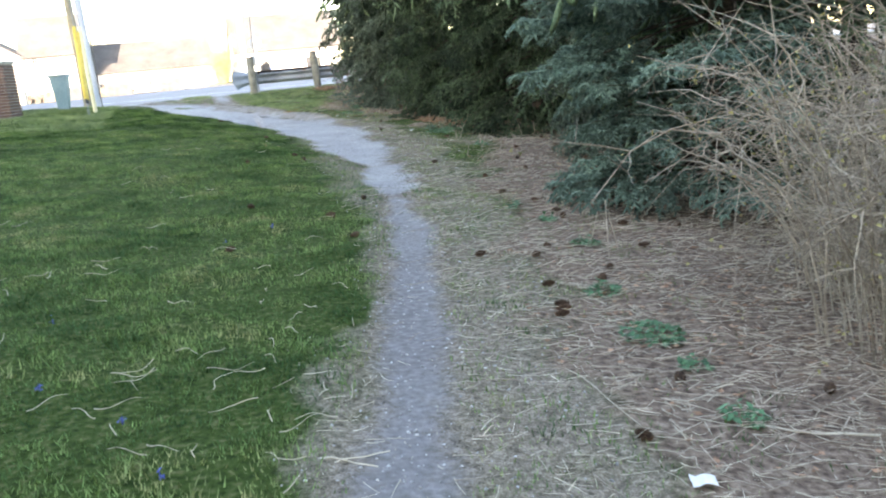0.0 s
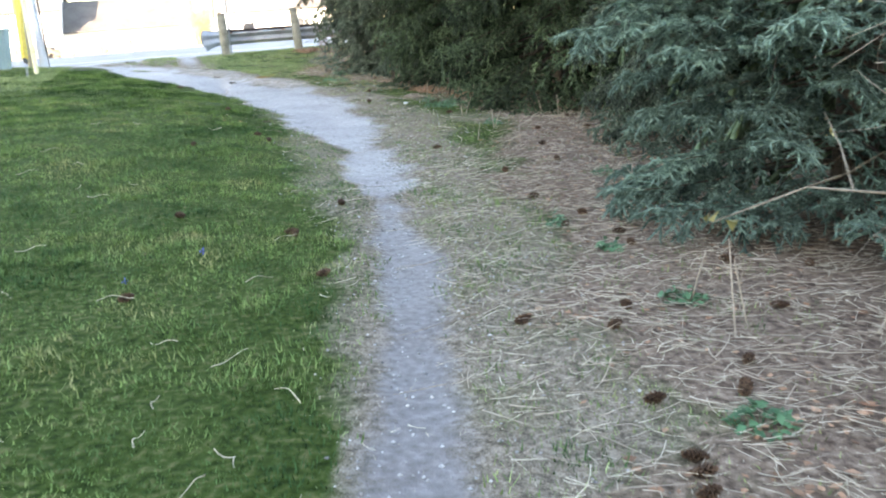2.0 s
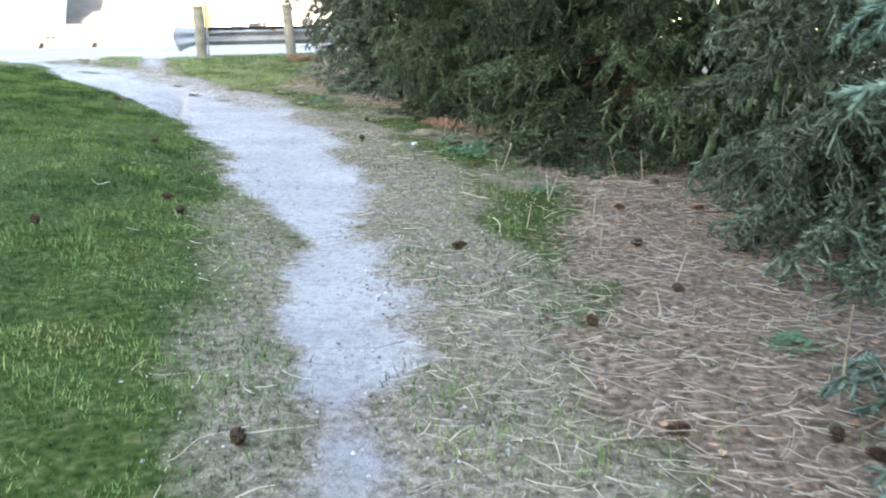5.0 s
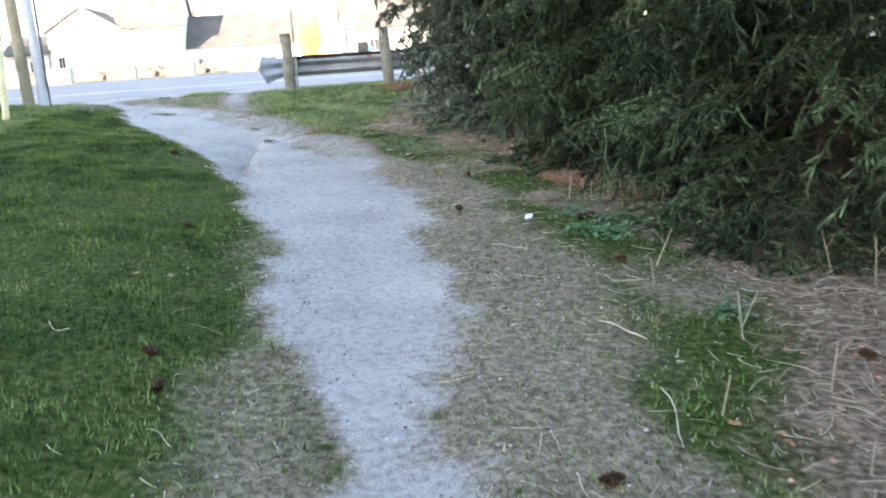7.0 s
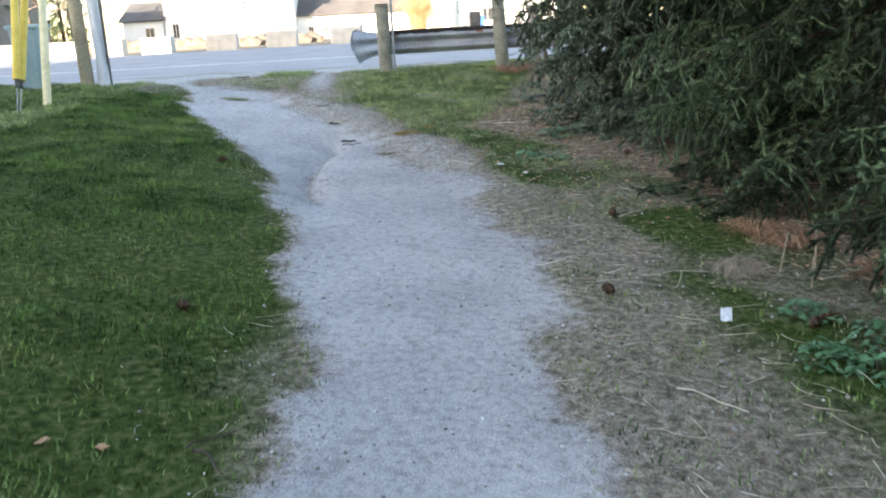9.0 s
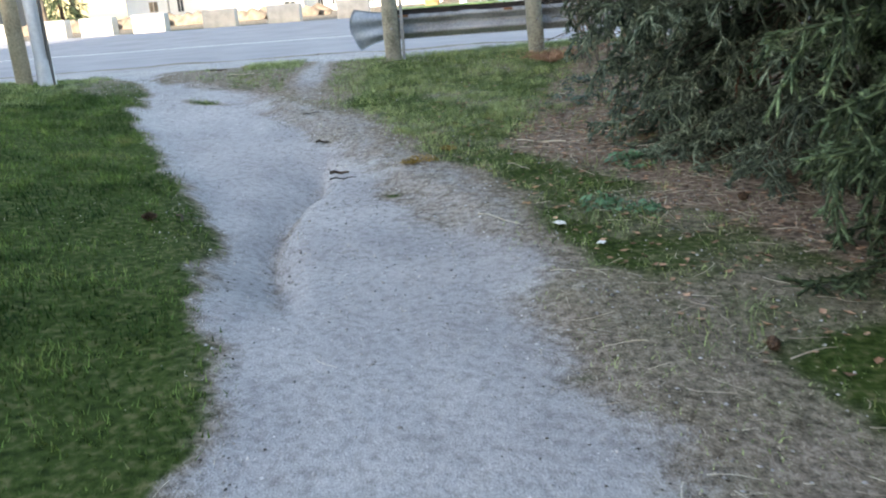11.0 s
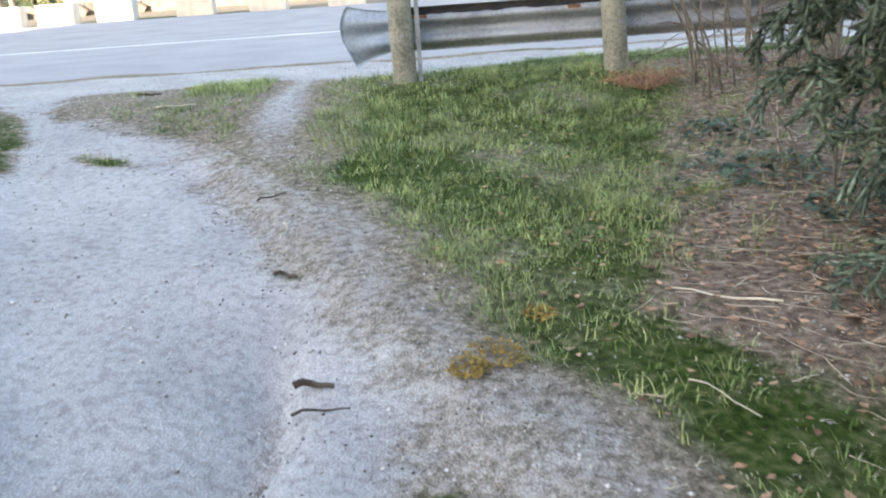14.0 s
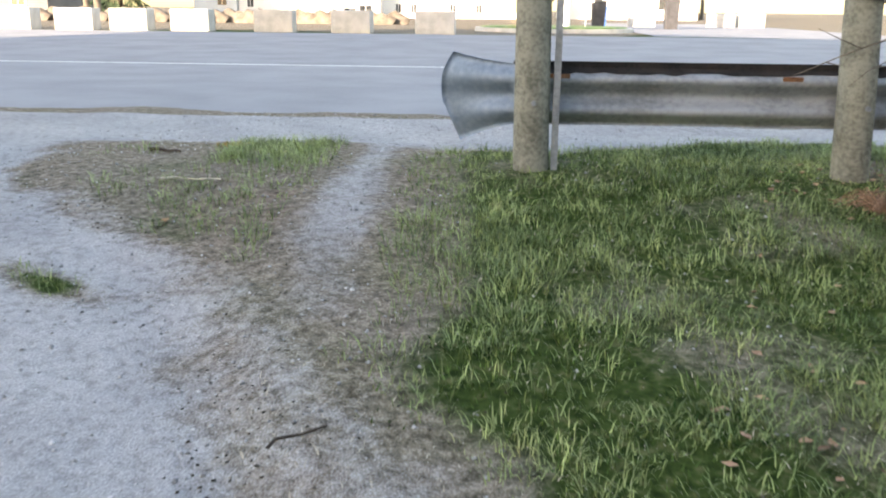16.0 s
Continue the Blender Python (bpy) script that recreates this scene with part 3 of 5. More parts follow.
spruce(3.1, 10.15, 13, 2.2, BOUGH_BLUE, 1, "blue-green spruce with low boughs sweeping the ground", 12, 15, 0.42, low_span=0.78)
dark = "dark green spruce with drooping boughs down to the litter"
ROW = ((3.3, 14.3, 15, 2.0), (1.75, 17.9, 15.5, 2.15), (0.5, 20.6, 15, 2.15), (-0.95, 23.2, 16, 2.5), (5.3, 12.2, 14, 2.8), (4.6, 16.8, 15, 3.0), (3.6, 20.9, 15, 3.0), (1.7, 24.6, 15, 2.8), (6.2, 8.0, 13, 2.6))
for k, (x, y, tall, radius) in enumerate(ROW):
    spruce(x, y, tall, radius, BOUGH_GREY if k in (0, 3) else BOUGH_NEAR if k < 3 else BOUGH, 40 + k, "grey-green spruce with a rusty dead bough beside the verge" if k == 3 else dark, 13 if k < 4 else 7, (19 if k == 3 else 12) if k < 4 else 5, 0.35 if k == 3 else 0.62, low_span=0.72 if k == 3 else 1.0, dead=((3.75, 1.0),) if k == 3 else ())


# ---- bare shrubs ----
def shrub(name, x, y, stems, tall, spread, seed, label, mat=None, thick=0.011, buds=0, lean=(0, 0), branchy=7, wide_base=0.35, wander=0.05, arching=False):
    r = np.random.default_rng(seed)
    z0 = zat(x, y)
    thing = empty(name, x, y, z0, label=label, category="shrub")
    tips = []
    for k in range(stems):
        s = Soup()
        az = r.random() * 2 * math.pi
        rad = wide_base * spread * math.sqrt(r.random())
        bx, by = rad * math.cos(az), rad * math.sin(az)
        bz = zat(x + bx, y + by) - z0 - 0.04
        h = tall * (0.45 + 0.55 * r.random())
        out = spread * (0.35 + 0.7 * r.random())
        bend = 0.25 + (1.2 if arching else 0.6) * r.random()
        pts = []
        for i in range(9):
            t = i / 8
            pts.append((bx + (math.cos(az) * out + lean[0]) * t ** 1.5 + wander * r.normal() * t, by + (math.sin(az) * out + lean[1]) * t ** 1.5 + wander * r.normal() * t, bz + h * (t - bend * 0.55 * t ** 2.6) + 0.02 * r.normal() * t))
        w = thick * (0.5 + 0.8 * r.random())
        s.tube(pts, w, w * 0.3, 4)
        for j in range(branchy):
            i = int(r.integers(2, 8))
            p = np.array(pts[i])
            a2 = r.random() * 2 * math.pi
            ln = 0.2 + 0.55 * r.random()
            up = 0.5 * r.normal()
            d = np.array([math.cos(a2), math.sin(a2), up])
            q = [p + d * ln * t + np.array([0, 0, -0.2 * ln * t * t]) + 0.025 * r.normal(size=3) * t for t in np.linspace(0, 1, 5)]
            s.tube(q, w * 0.45, w * 0.15, 3)
            tips.append(q[-1])
            for e in range(2):
                p2, a3 = q[2 + e], r.random() * 6.28
                d2 = np.array([math.cos(a3), math.sin(a3), 0.4 * r.normal()]) * (0.1 + 0.22 * r.random())
                s.tube([p2, p2 + d2 * 0.5 + 0.01 * r.normal(size=3), p2 + d2], w * 0.28, w * 0.1, 3)
                tips.append(p2 + d2)
        part("stem", s.mesh("stem", mat or SHRUB), None, thing)
    if buds:
        b = Soup()
        pick = [t for t in tips if r.random() < buds]
        for t in pick:
            for e in range(3):
                o = t + 0.03 * r.normal(size=3)
                v = o + 0.008 * r.normal(size=(4, 3))
                b.add(v, tris=[[0, 1, 2], [0, 2, 3], [0, 1, 3]])
        tagged(part("bud_scatter", b.mesh("bud_scatter", BUD), None, thing, "small yellow-green buds"), kind="stuff")
    return thing


tangle = "tangled leafless shrub with arching grey-tan branches"
shrub("bare_shrub", 3.2, 6.75, 84, 3.0, 1.0, 3, tangle, thick=0.0085, buds=0.08, branchy=9, wide_base=0.5, wander=0.06, lean=(0.1, -0.3), arching=True)
shrub("bare_shrub", 3.25, 5.7, 90, 3.3, 1.3, 4, "tangled leafless shrub with tan branches and sparse yellow buds", thick=0.0085, buds=0.14, branchy=9, wide_base=0.65, wander=0.06, lean=(0.0, -0.2), arching=True)
shrub("bare_shrub", 4.5, 7.9, 80, 3.8, 1.1, 5, tangle, buds=0.12, branchy=9, arching=True)
shrub("bare_shrub", 3.1, 4.3, 70, 0.9, 1.0, 15, "low heap of leafless tan twigs over the litter", thick=0.006, branchy=8)
shrub("bare_shrub", -2.95, 26.9, 26, 2.4, 0.7, 6, "upright leafless shrub with brown stems beside guard rail", BARE, thick=0.013, branchy=4, wide_base=0.95)
shrub("bare_shrub", -1.6, 26.6, 34, 2.6, 0.7, 8, "upright leafless shrub with brown stems among dead leaves", BARE, thick=0.015, branchy=4, wide_base=0.9)
shrub("bare_shrub", -2.7, 24.3, 5, 1.6, 0.5, 9, "few leaning bare stems rising from litter", BARE, thick=0.008, branchy=3, lean=(-0.5, 0.5))


# ---- guard rail ----
RAIL_ROT = math.degrees(TH)
PX, PY = -5.963, 26.635
rail = empty("guard_rail", PX, PY, 0.0, RAIL_ROT, label="galvanised W-beam guard rail on round timber posts, rusty top", category="guard rail")


def beam_profile(h0, h1, deep):
    t = np.linspace(0, 1, 17)
    z = h0 + (h1 - h0) * t
    y = deep * (0.5 - 0.5 * np.cos(t * 4 * math.pi)) * -1
    return y, z


def sheet(rows, thick):
    """A folded steel sheet through rows of points, with thickness."""
    rows = np.asarray(rows)
    a, b = rows.shape[:2]
    k = np.arange(a * b).reshape(a, b)
    q = np.stack([k[:-1, :-1], k[1:, :-1], k[1:, 1:], k[:-1, 1:]], -1).reshape(-1, 4)
    back = rows + np.array([0, thick, 0])
    s = Soup()
    s.add(rows.reshape(-1, 3), quads=q)
    s.add(back.reshape(-1, 3), quads=q[:, ::-1])
    off = a * b
    loop = np.concatenate([k[0, :], k[1:, -1], k[-1, -2::-1], k[-2:0:-1, 0]])
    nxt = np.roll(loop, -1)
    s.n = 0
    s.add(np.zeros((0, 3)), quads=np.stack([loop, loop + off, nxt + off, nxt], -1))
    return s


BEAM_Y, H0, H1 = 0.21, 0.245, 0.615
rows = []
for u in np.linspace(-0.12, 9.2, 20):
    y, z = beam_profile(H0, H1, 0.075)
    rows.append(np.stack([np.full(17, u), BEAM_Y + y, z], -1))
part("beam", sheet(rows, 0.004).mesh("beam", GALV, True), None, rail)
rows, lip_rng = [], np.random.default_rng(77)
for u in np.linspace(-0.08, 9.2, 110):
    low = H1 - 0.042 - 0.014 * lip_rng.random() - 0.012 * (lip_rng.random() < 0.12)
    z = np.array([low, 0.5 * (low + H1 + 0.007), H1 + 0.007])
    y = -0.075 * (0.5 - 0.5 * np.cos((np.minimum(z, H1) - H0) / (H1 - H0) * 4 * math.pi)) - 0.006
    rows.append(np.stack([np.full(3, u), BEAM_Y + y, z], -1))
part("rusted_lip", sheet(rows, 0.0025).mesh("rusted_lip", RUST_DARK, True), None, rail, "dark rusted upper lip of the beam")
rows = []
for k, u in enumerate(np.linspace(-0.1, -0.5, 9)):
    f = k / 8
    y, z = beam_profile(H0 - 0.13 * f ** 1.5, H1 + 0.06 * f ** 1.5, 0.075 * (1 - 0.75 * f))
    side = np.linspace(-1, 1, 17)
    rows.append(np.stack([np.full(17, u) - 0.07 * f * (1 - side ** 2) * (1 + 0.6 * side) + 0.05 * f * (side < -0.2) * -side, BEAM_Y - 0.012 + y + 0.16 * f * f, z], -1))
part("flared_end", sheet(rows[::-1], 0.004).mesh("flared_end", GALV_FLARE, True), None, rail, "blue-grey flared end plate")
for k in range(5):
    u = 1.905 * k
    wx, wy = PX + CT * u, PY + ST * u
    g = zat(wx, wy)
    s = Soup()
    lean = ((-0.015, 0.0), (-0.06, 0.0), (0, 0.02), (0.01, 0), (0, 0))[k]
    top = 1.05 + 0.02 * math.sin(k * 2.1)
    s.tube([(u + lean[0] * t, lean[1] * t + 0.004 * math.sin(9 * t), g - 0.2 + (top - g + 0.2) * t) for t in np.linspace(0, 1, 7)], 0.11, 0.104, 16)
    p = part("post", s.mesh("post", POST, True), None, rail)
    b = cyl(bmesh.new(), (u + lean[0], lean[1], top - 0.012), (u + lean[0], lean[1], top + 0.004), 0.107, 0.1, 16)
    part("post_top", b, BARK, p, "dark weathered end grain")
    b = cyl(bmesh.new(), (u, -0.125, 0.405), (u, -0.1, 0.405), 0.016, 0.016, 8)
    part("bolt", b, GALV, p)
    if k < 2:
        s = Soup()
        s.tube([(u + lean[0] * 0.95 + 0.112 * math.cos(a), 0.112 * math.sin(a) - 0.002, 0.99 - 0.03 * math.sin(a * 0.5)) for a in np.linspace(-3.3, 0.3, 12)], 0.006, 0.006, 4)
        part("wire_loop", s.mesh("wire_loop", PLASTIC_DARK), None, p, "dark wire round the post")
    b = box(bmesh.new(), u, BEAM_Y - 0.055, 0.405, 0.1, 0.1, 0.3, 0.004)
    part("spacer_block", b, POST, rail)
for u, w in ((0.16, 0.13), (1.55, 0.12), (3.5, 0.14)):
    b = box(bmesh.new(), u, BEAM_Y - 0.068, H1 - 0.068, w, 0.016, 0.028, 0.007)
    part("rust_patch", b, RUST, rail, "brown rust patch on the beam")
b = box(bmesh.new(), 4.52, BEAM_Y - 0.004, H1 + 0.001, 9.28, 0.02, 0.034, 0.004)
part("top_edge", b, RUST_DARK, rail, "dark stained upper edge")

sp = empty("sign_post", PX + CT * 0.124 - ST * -0.01, PY + ST * 0.124 + CT * -0.01, zat(PX, PY), RAIL_ROT, label="tall galvanised channel sign post beside timber post", category="sign post")
b = bmesh.new()
box(b, 0, 0, 1.5, 0.012, 0.05, 3.3)
box(b, 0.018, 0.024, 1.5, 0.03, 0.005, 3.3)
box(b, 0.018, -0.024, 1.5, 0.03, 0.005, 3.3)
part("channel", b, GALV, sp)
part("bracket", box(bmesh.new(), 0.16, -0.02, 2.5, 0.5, 0.01, 0.025), GALV, sp)


# ---- poles, guy guards and pedestal ----
def pole(name, x, y, r0, r1, tall, mat, label, lean=(0, 0), flange=False):
    z = zat(x, y)
    thing = empty(name, x, y, z, label=label, category="pole")
    s = Soup()
    s.tube([(lean[0] * t, lean[1] * t, -0.2 + (tall + 0.2) * t) for t in np.linspace(0, 1, 12)], r0, r1, 18)
    shaft = part("shaft", s.mesh("shaft", mat, True), None, thing)
    if flange:
        part("base_collar", cyl(bmesh.new(), (0, 0, 0), (0, 0, 0.32), r0 + 0.025, r0 + 0.012, 18), mat, thing)
        # dark strip paints the shaded right edge of the pole
        part("shade_strip", box(bmesh.new(), r0 + 0.012, 0.0, 1.6, 0.03, 0.04, 3.2, 0.004), PLASTIC_DARK, thing, "dark strip drawn as the shaded right edge of the pole")
    return thing


pole("utility_pole", -10.0, 24.42, 0.1, 0.085, 8.5, POLE_WOOD, "weathered tan timber utility pole in the lawn", (-0.25, 0.1))
pole("street_pole", -9.78, 24.55, 0.088, 0.075, 8.0, GREY_PAINT, "light blue-grey metal pole beside timber pole", (-0.25, 0.1), True)


def guy(x, y, mat, bottom, top, radius, label, towards):
    z = zat(x, y)
    thing = empty("guy_wire", x, y, z, label=label, category="guy wire")
    d = Vector(towards) - Vector((x, y, z))
    d.normalize()
    part("wire", cyl(bmesh.new(), d * -0.1, d * 9.0, 0.008, 0.008, 6), GALV, thing)
    g = bmesh.new()
    cyl(g, d * bottom, d * top, radius, radius, 14)
    part("guard_tube", g, mat, thing)
    if bottom > 0.1:
        part("clamp", cyl(bmesh.new(), d * (bottom - 0.1), d * bottom, 0.02, 0.028, 8), PLASTIC_DARK, thing)


guy(-8.86, 22.2, PALE, 0.0, 2.3, 0.05, "faded pale yellow guard tube on a guy wire", (-10.0, 24.5, 6.2))
guy(-8.78, 21.6, YELLOW, 0.42, 2.3, 0.046, "bright yellow guard tube on a steel guy wire", (-10.0, 24.5, 8.0))
guy(-8.76, 21.62, YELLOW, 0.42, 2.3, 0.046, "second bright yellow guard tube leaning towards the pole", (-9.9, 24.5, 5.6))

bx, by = -10.35, 23.75
ped = empty("utility_pedestal", bx, by, zat(bx, by), 12, label="teal-grey plastic tub with flared rim standing in grass", category="tub")
b = box(bmesh.new(), 0, 0, 0.43, 0.42, 0.42, 0.92, 0.025)
for v in b.verts:
    k = 0.62 + 0.38 * max(0.0, min(1.0, v.co.z / 0.88))
    v.co.x *= k
    v.co.y *= k
part("body", b, TEAL, ped)
part("rim", box(bmesh.new(), 0, 0, 0.88, 0.47, 0.47, 0.06, 0.02), TEAL, ped)
for k in range(4):
    part("rib", box(bmesh.new(), -0.02, -0.152 - 0.014 * k, 0.35 + 0.09 * k, 0.09, 0.02, 0.03, 0.005), TEAL, ped)


# ---- far side of the road ----
def concrete_block(u, s=50.0, turn=0.0):
    x, y = xy(s, u)
    b = box(bmesh.new(), 0, 0, 0.33, 1.24, 0.66, 0.7, 0.03)
    ob = part("concrete_block", b, CONCRETE)
    ob.matrix_basis = pose(x, y, zat(x, y), 0, 0, RAIL_ROT + turn)
    return tagged(ob, "pale precast concrete barrier block beside the road", "concrete block", "concrete blocks along the road")


FAR_BLOCKS = (-23.1, -20.9, -18.9, -16.9, -14.9, -12.95, -10.9, -9.15, -7.1, -4.5, -1.95, 0.6)
for k, u in enumerate(FAR_BLOCKS):
    concrete_block(u + 0.1 * math.sin(k * 3.1), turn=2.0 * math.sin(k * 2.3))


for s1, u1 in ((66.0, 9.4), (67.0, 13.4), (67.2, 14.9)):
    concrete_block(u1, s1, 4.0)


def house(s, u, wide, deep, eave, ridge, label, windows, axis=0, siding=None):
    x, y = xy(s, u)
    z = zat(x, y) - 0.1
    h = empty("house", x, y, z, RAIL_ROT, label=label, category="house")
    b = bmesh.new()
    # walls with the two gables; local y=0 is the front
    if axis == 0:
        prof = [(0, 0), (deep, 0), (deep, eave), (deep / 2, ridge), (0, eave)]
        ends = [[(x0, py, pz) for py, pz in prof] for x0 in (-wide / 2, wide / 2)]
    else:
        prof = [(-wide / 2, 0), (wide / 2, 0), (wide / 2, eave), (0, ridge), (-wide / 2, eave)]
        ends = [[(px, y0, pz) for px, pz in prof] for y0 in (0, deep)]
    vs = [[b.verts.new(p) for p in e] for e in ends]
    b.faces.new(vs[0])
    b.faces.new(vs[1][::-1])
    for k in range(5):
        b.faces.new((vs[0][k], vs[1][k], vs[1][(k + 1) % 5], vs[0][(k + 1) % 5]))
    bmesh.ops.recalc_face_normals(b, faces=b.faces)
    part("wall", b, siding or SIDING, h)
    for side in (0, 1):
        r = bmesh.new()
        over = 0.35
        if axis == 0:
            run, rise = deep / 2, ridge - eave
            a = math.atan2(rise, run) * (1 if side == 0 else -1)
            cy = deep / 4 - over / 2 if side == 0 else deep * 0.75 + over / 2
            ln = math.hypot(run, rise) + over
            box(r, 0, cy, (eave + ridge) / 2 + 0.08 - over * 0.25, wide + 0.6, ln, 0.12, 0.0, Matrix.Rotation(a, 4, "X"))
        else:
            run, rise = wide / 2, ridge - eave
            a = -math.atan2(rise, run) * (1 if side == 0 else -1)
            cx = -wide / 4 - over / 2 if side == 0 else wide / 4 + over / 2
            ln = math.hypot(run, rise) + over
            box(r, cx, deep / 2, (eave + ridge) / 2 + 0.08 - over * 0.25, ln, deep + 0.6, 0.12, 0.0, Matrix.Rotation(a, 4, "Y"))
        part("roof", r, SHINGLE, h)
    for wx, wz, ww, wh in windows:
        f = part("window", box(bmesh.new(), wx, -0.02, wz, ww + 0.14, 0.07, wh + 0.14), TRIM, h)
        part("pane", box(bmesh.new(), wx, -0.05, wz, ww, 0.03, wh), DARK, f, "dark glass")
        part("glazing_bar", box(bmesh.new(), wx, -0.07, wz, 0.04, 0.02, wh), TRIM, f)
    return h


house(98, -1.6, 13, 9, 2.35, 5.3, "long low white house with grey shingle roof", ((-4.6, 0.9, 0.45, 0.7), (-3.3, 0.9, 0.45, 0.7), (0.0, 0.9, 0.45, 0.7), (2.2, 0.9, 0.45, 0.7)))
house(96, -10.3, 5.6, 9, 4.45, 8.4, "narrow two-storey white house with shingle roof", ((1.6, 0.8, 1.0, 0.6), (0.3, 0.5, 1.0, 0.7), (-1.6, 3.9, 0.4, 0.7)))
house(95.8, -16.1, 6.4, 10, 4.4, 6.4, "white gabled house with grey shingle roof", ((-2.2, 1.5, 0.5, 1.2), (-0.9, 4.9, 0.4, 0.5)), axis=1)
house(95.5, -21.2, 3.6, 8, 2.6, 4.2, "low white side wing of gabled house", ((0.6, 1.45, 0.75, 0.85),))
house(104, 14, 12, 10, 3.4, 7.5, "pale house beyond the side street", ((-3, 1.6, 1.0, 1.2), (3, 1.6, 1.0, 1.2)))
house(80, -33.5, 12, 9, 4.2, 7.0, "dark grey house beyond bare trees", ((4.0, 1.4, 0.9, 1.1), (-3.0, 1.4, 0.9, 1.1)), siding=GREY_SIDING)
bank = Soup()
for k in range(40):
    u = -26 + 0.6 * k
    x, y = xy(66 + 0.4 * math.sin(k * 1.3), u)
    bank.tube([(x - 0.5, y, zat(x, y) - 0.1), (x, y, zat(x, y) + 0.2 + 0.08 * math.sin(k * 2.1)), (x + 0.5, y + 0.2, zat(x, y) - 0.1)], 0.5, 0.5, 6)
tagged(new("earth_bank", bank.mesh("earth_bank", BARE, True)), "low dark brown earth bank beyond the blocks", "bank", kind="structure")
strip("side_street", 49.0, 80.0, 7.4, 16.0, 0.02, ASPHALT, "pale worn asphalt side street in the sun", "road")

# kerbed grass island with a golden shrub, lamp pole and signs
ix, iy = xy(55.2, 4.6)
isl = bmesh.new()
bmesh.ops.create_cone(isl, cap_ends=True, segments=40, radius1=1.0, radius2=1.0, depth=0.16, matrix=Matrix.Diagonal((2.9, 3.1, 1, 1)))
bmesh.ops.bevel(isl, geom=[e for e in isl.edges if all(v.co.z > 0 for v in e.verts)], offset=0.03, segments=2, affect="EDGES")
kerb = part("kerb", isl, KERB)
kerb.matrix_basis = pose(ix, iy, zat(ix, iy) + 0.06, 0, 0, RAIL_ROT)
tagged(kerb, "low concrete kerb round a grass island", "kerb", kind="structure")
isl = bmesh.new()
bmesh.ops.create_cone(isl, cap_ends=True, segments=40, radius1=1.0, radius2=0.97, depth=0.06, matrix=Matrix.Diagonal((2.72, 2.92, 1, 1)))
verge = part("verge", isl, GRASS)
verge.matrix_basis = pose(ix, iy, zat(ix, iy) + 0.15, 0, 0, RAIL_ROT)
tagged(verge, "short green grass on the kerbed island", "grass", kind="structure")
gxp, gyp = xy(56.3, 3.7)
shrub("golden_shrub", gxp, gyp, 170, 4.2, 0.85, 12, "golden-twigged upright shrub on the grass island", GOLD, 0.016, branchy=6)
lx, ly = xy(56.0, 5.1)
pole("lamp_pole", lx, ly, 0.17, 0.15, 8.0, GREY_PAINT, "white painted lamp pole on the grass island")
sx, sy = xy(56.6, 5.9)
sg = empty("road_sign", sx, sy, zat(sx, sy), RAIL_ROT - 8, label="back of grey octagonal road sign on thin post", category="road sign")
part("post", cyl(bmesh.new(), (0, 0, -0.1), (0, 0, 3.4), 0.035, 0.035, 8), GALV, sg)
b = bmesh.new()
bmesh.ops.create_cone(b, cap_ends=True, segments=8, radius1=0.41, radius2=0.41, depth=0.01, matrix=Matrix.Translation((0, -0.05, 2.35)) @ Matrix.Rotation(radians(90), 4, "X") @ Matrix.Rotation(radians(22.5), 4, "Z"))
part("octagonal_plate", b, SIGN_BACK, sg)
part("square_plate", box(bmesh.new(), 0, -0.05, 1.35, 0.58, 0.01, 0.62), SIGN_BACK, sg)


def bin_thing(s, u, mat, label, h=1.0):
    x, y = xy(s, u)
    t = empty("wheeled_bin", x, y, zat(x, y), RAIL_ROT, label=label, category="bin")
    b = box(bmesh.new(), 0, 0, h / 2, 0.6, 0.65, h, 0.03)
    for v in b.verts:
        if v.co.z < h / 2:
            v.co.x *= 0.82
            v.co.y *= 0.82
    part("body", b, mat, t)
    part("lid", box(bmesh.new(), 0, 0, h + 0.03, 0.64, 0.7, 0.06, 0.02), mat, t)


bin_thing(60, 6.7, PLASTIC_DARK, "dark plastic wheeled bin beyond the island", 1.1)
bin_thing(61, 9.9, PLASTIC_DARK, "large dark plastic wheeled bin", 1.3)
bin_thing(64, 7.2, PLASTIC_BLUE, "blue plastic recycling bin", 0.9)


# ---- bare trees far off ----
def bare_tree(x, y, tall, seed, label="leafless tree with fine bare branches far off"):
    r = np.random.default_rng(seed)
    t = empty("bare_tree", x, y, zat(x, y) - 0.1, label=label, category="tree", group="bare trees beyond the road")
    tr, cr = Soup(), Soup()
    tr.tube([(0.1 * math.sin(k), 0.1 * math.cos(k), tall * 0.6 * k / 6) for k in range(7)], 0.22, 0.1, 8)

    def grow(p, d, ln, w, depth):
        q = [p + d * ln * k / 4 + 0.06 * ln * r.normal(size=3) * (k > 0) for k in range(5)]
        cr.tube(q, w, w * 0.55, 4)
        if depth:
            for k in range(4):
                nd = d + 0.65 * r.normal(size=3)
                nd[2] = abs(nd[2]) * 0.6 + 0.2
                grow(q[2 + k % 3], nd / np.linalg.norm(nd), ln * 0.62, w * 0.5, depth - 1)

    for k in range(9):
        a = k * 2.4
        d = np.array([math.cos(a), math.sin(a), 0.8])
        grow(np.array([0, 0, tall * (0.25 + 0.35 * k / 9)]), d / np.linalg.norm(d), tall * 0.3, 0.08, 2)
    part("trunk", tr.mesh("trunk", BARE, True), None, t)
    part("crown", cr.mesh("crown", BARE), None, t)


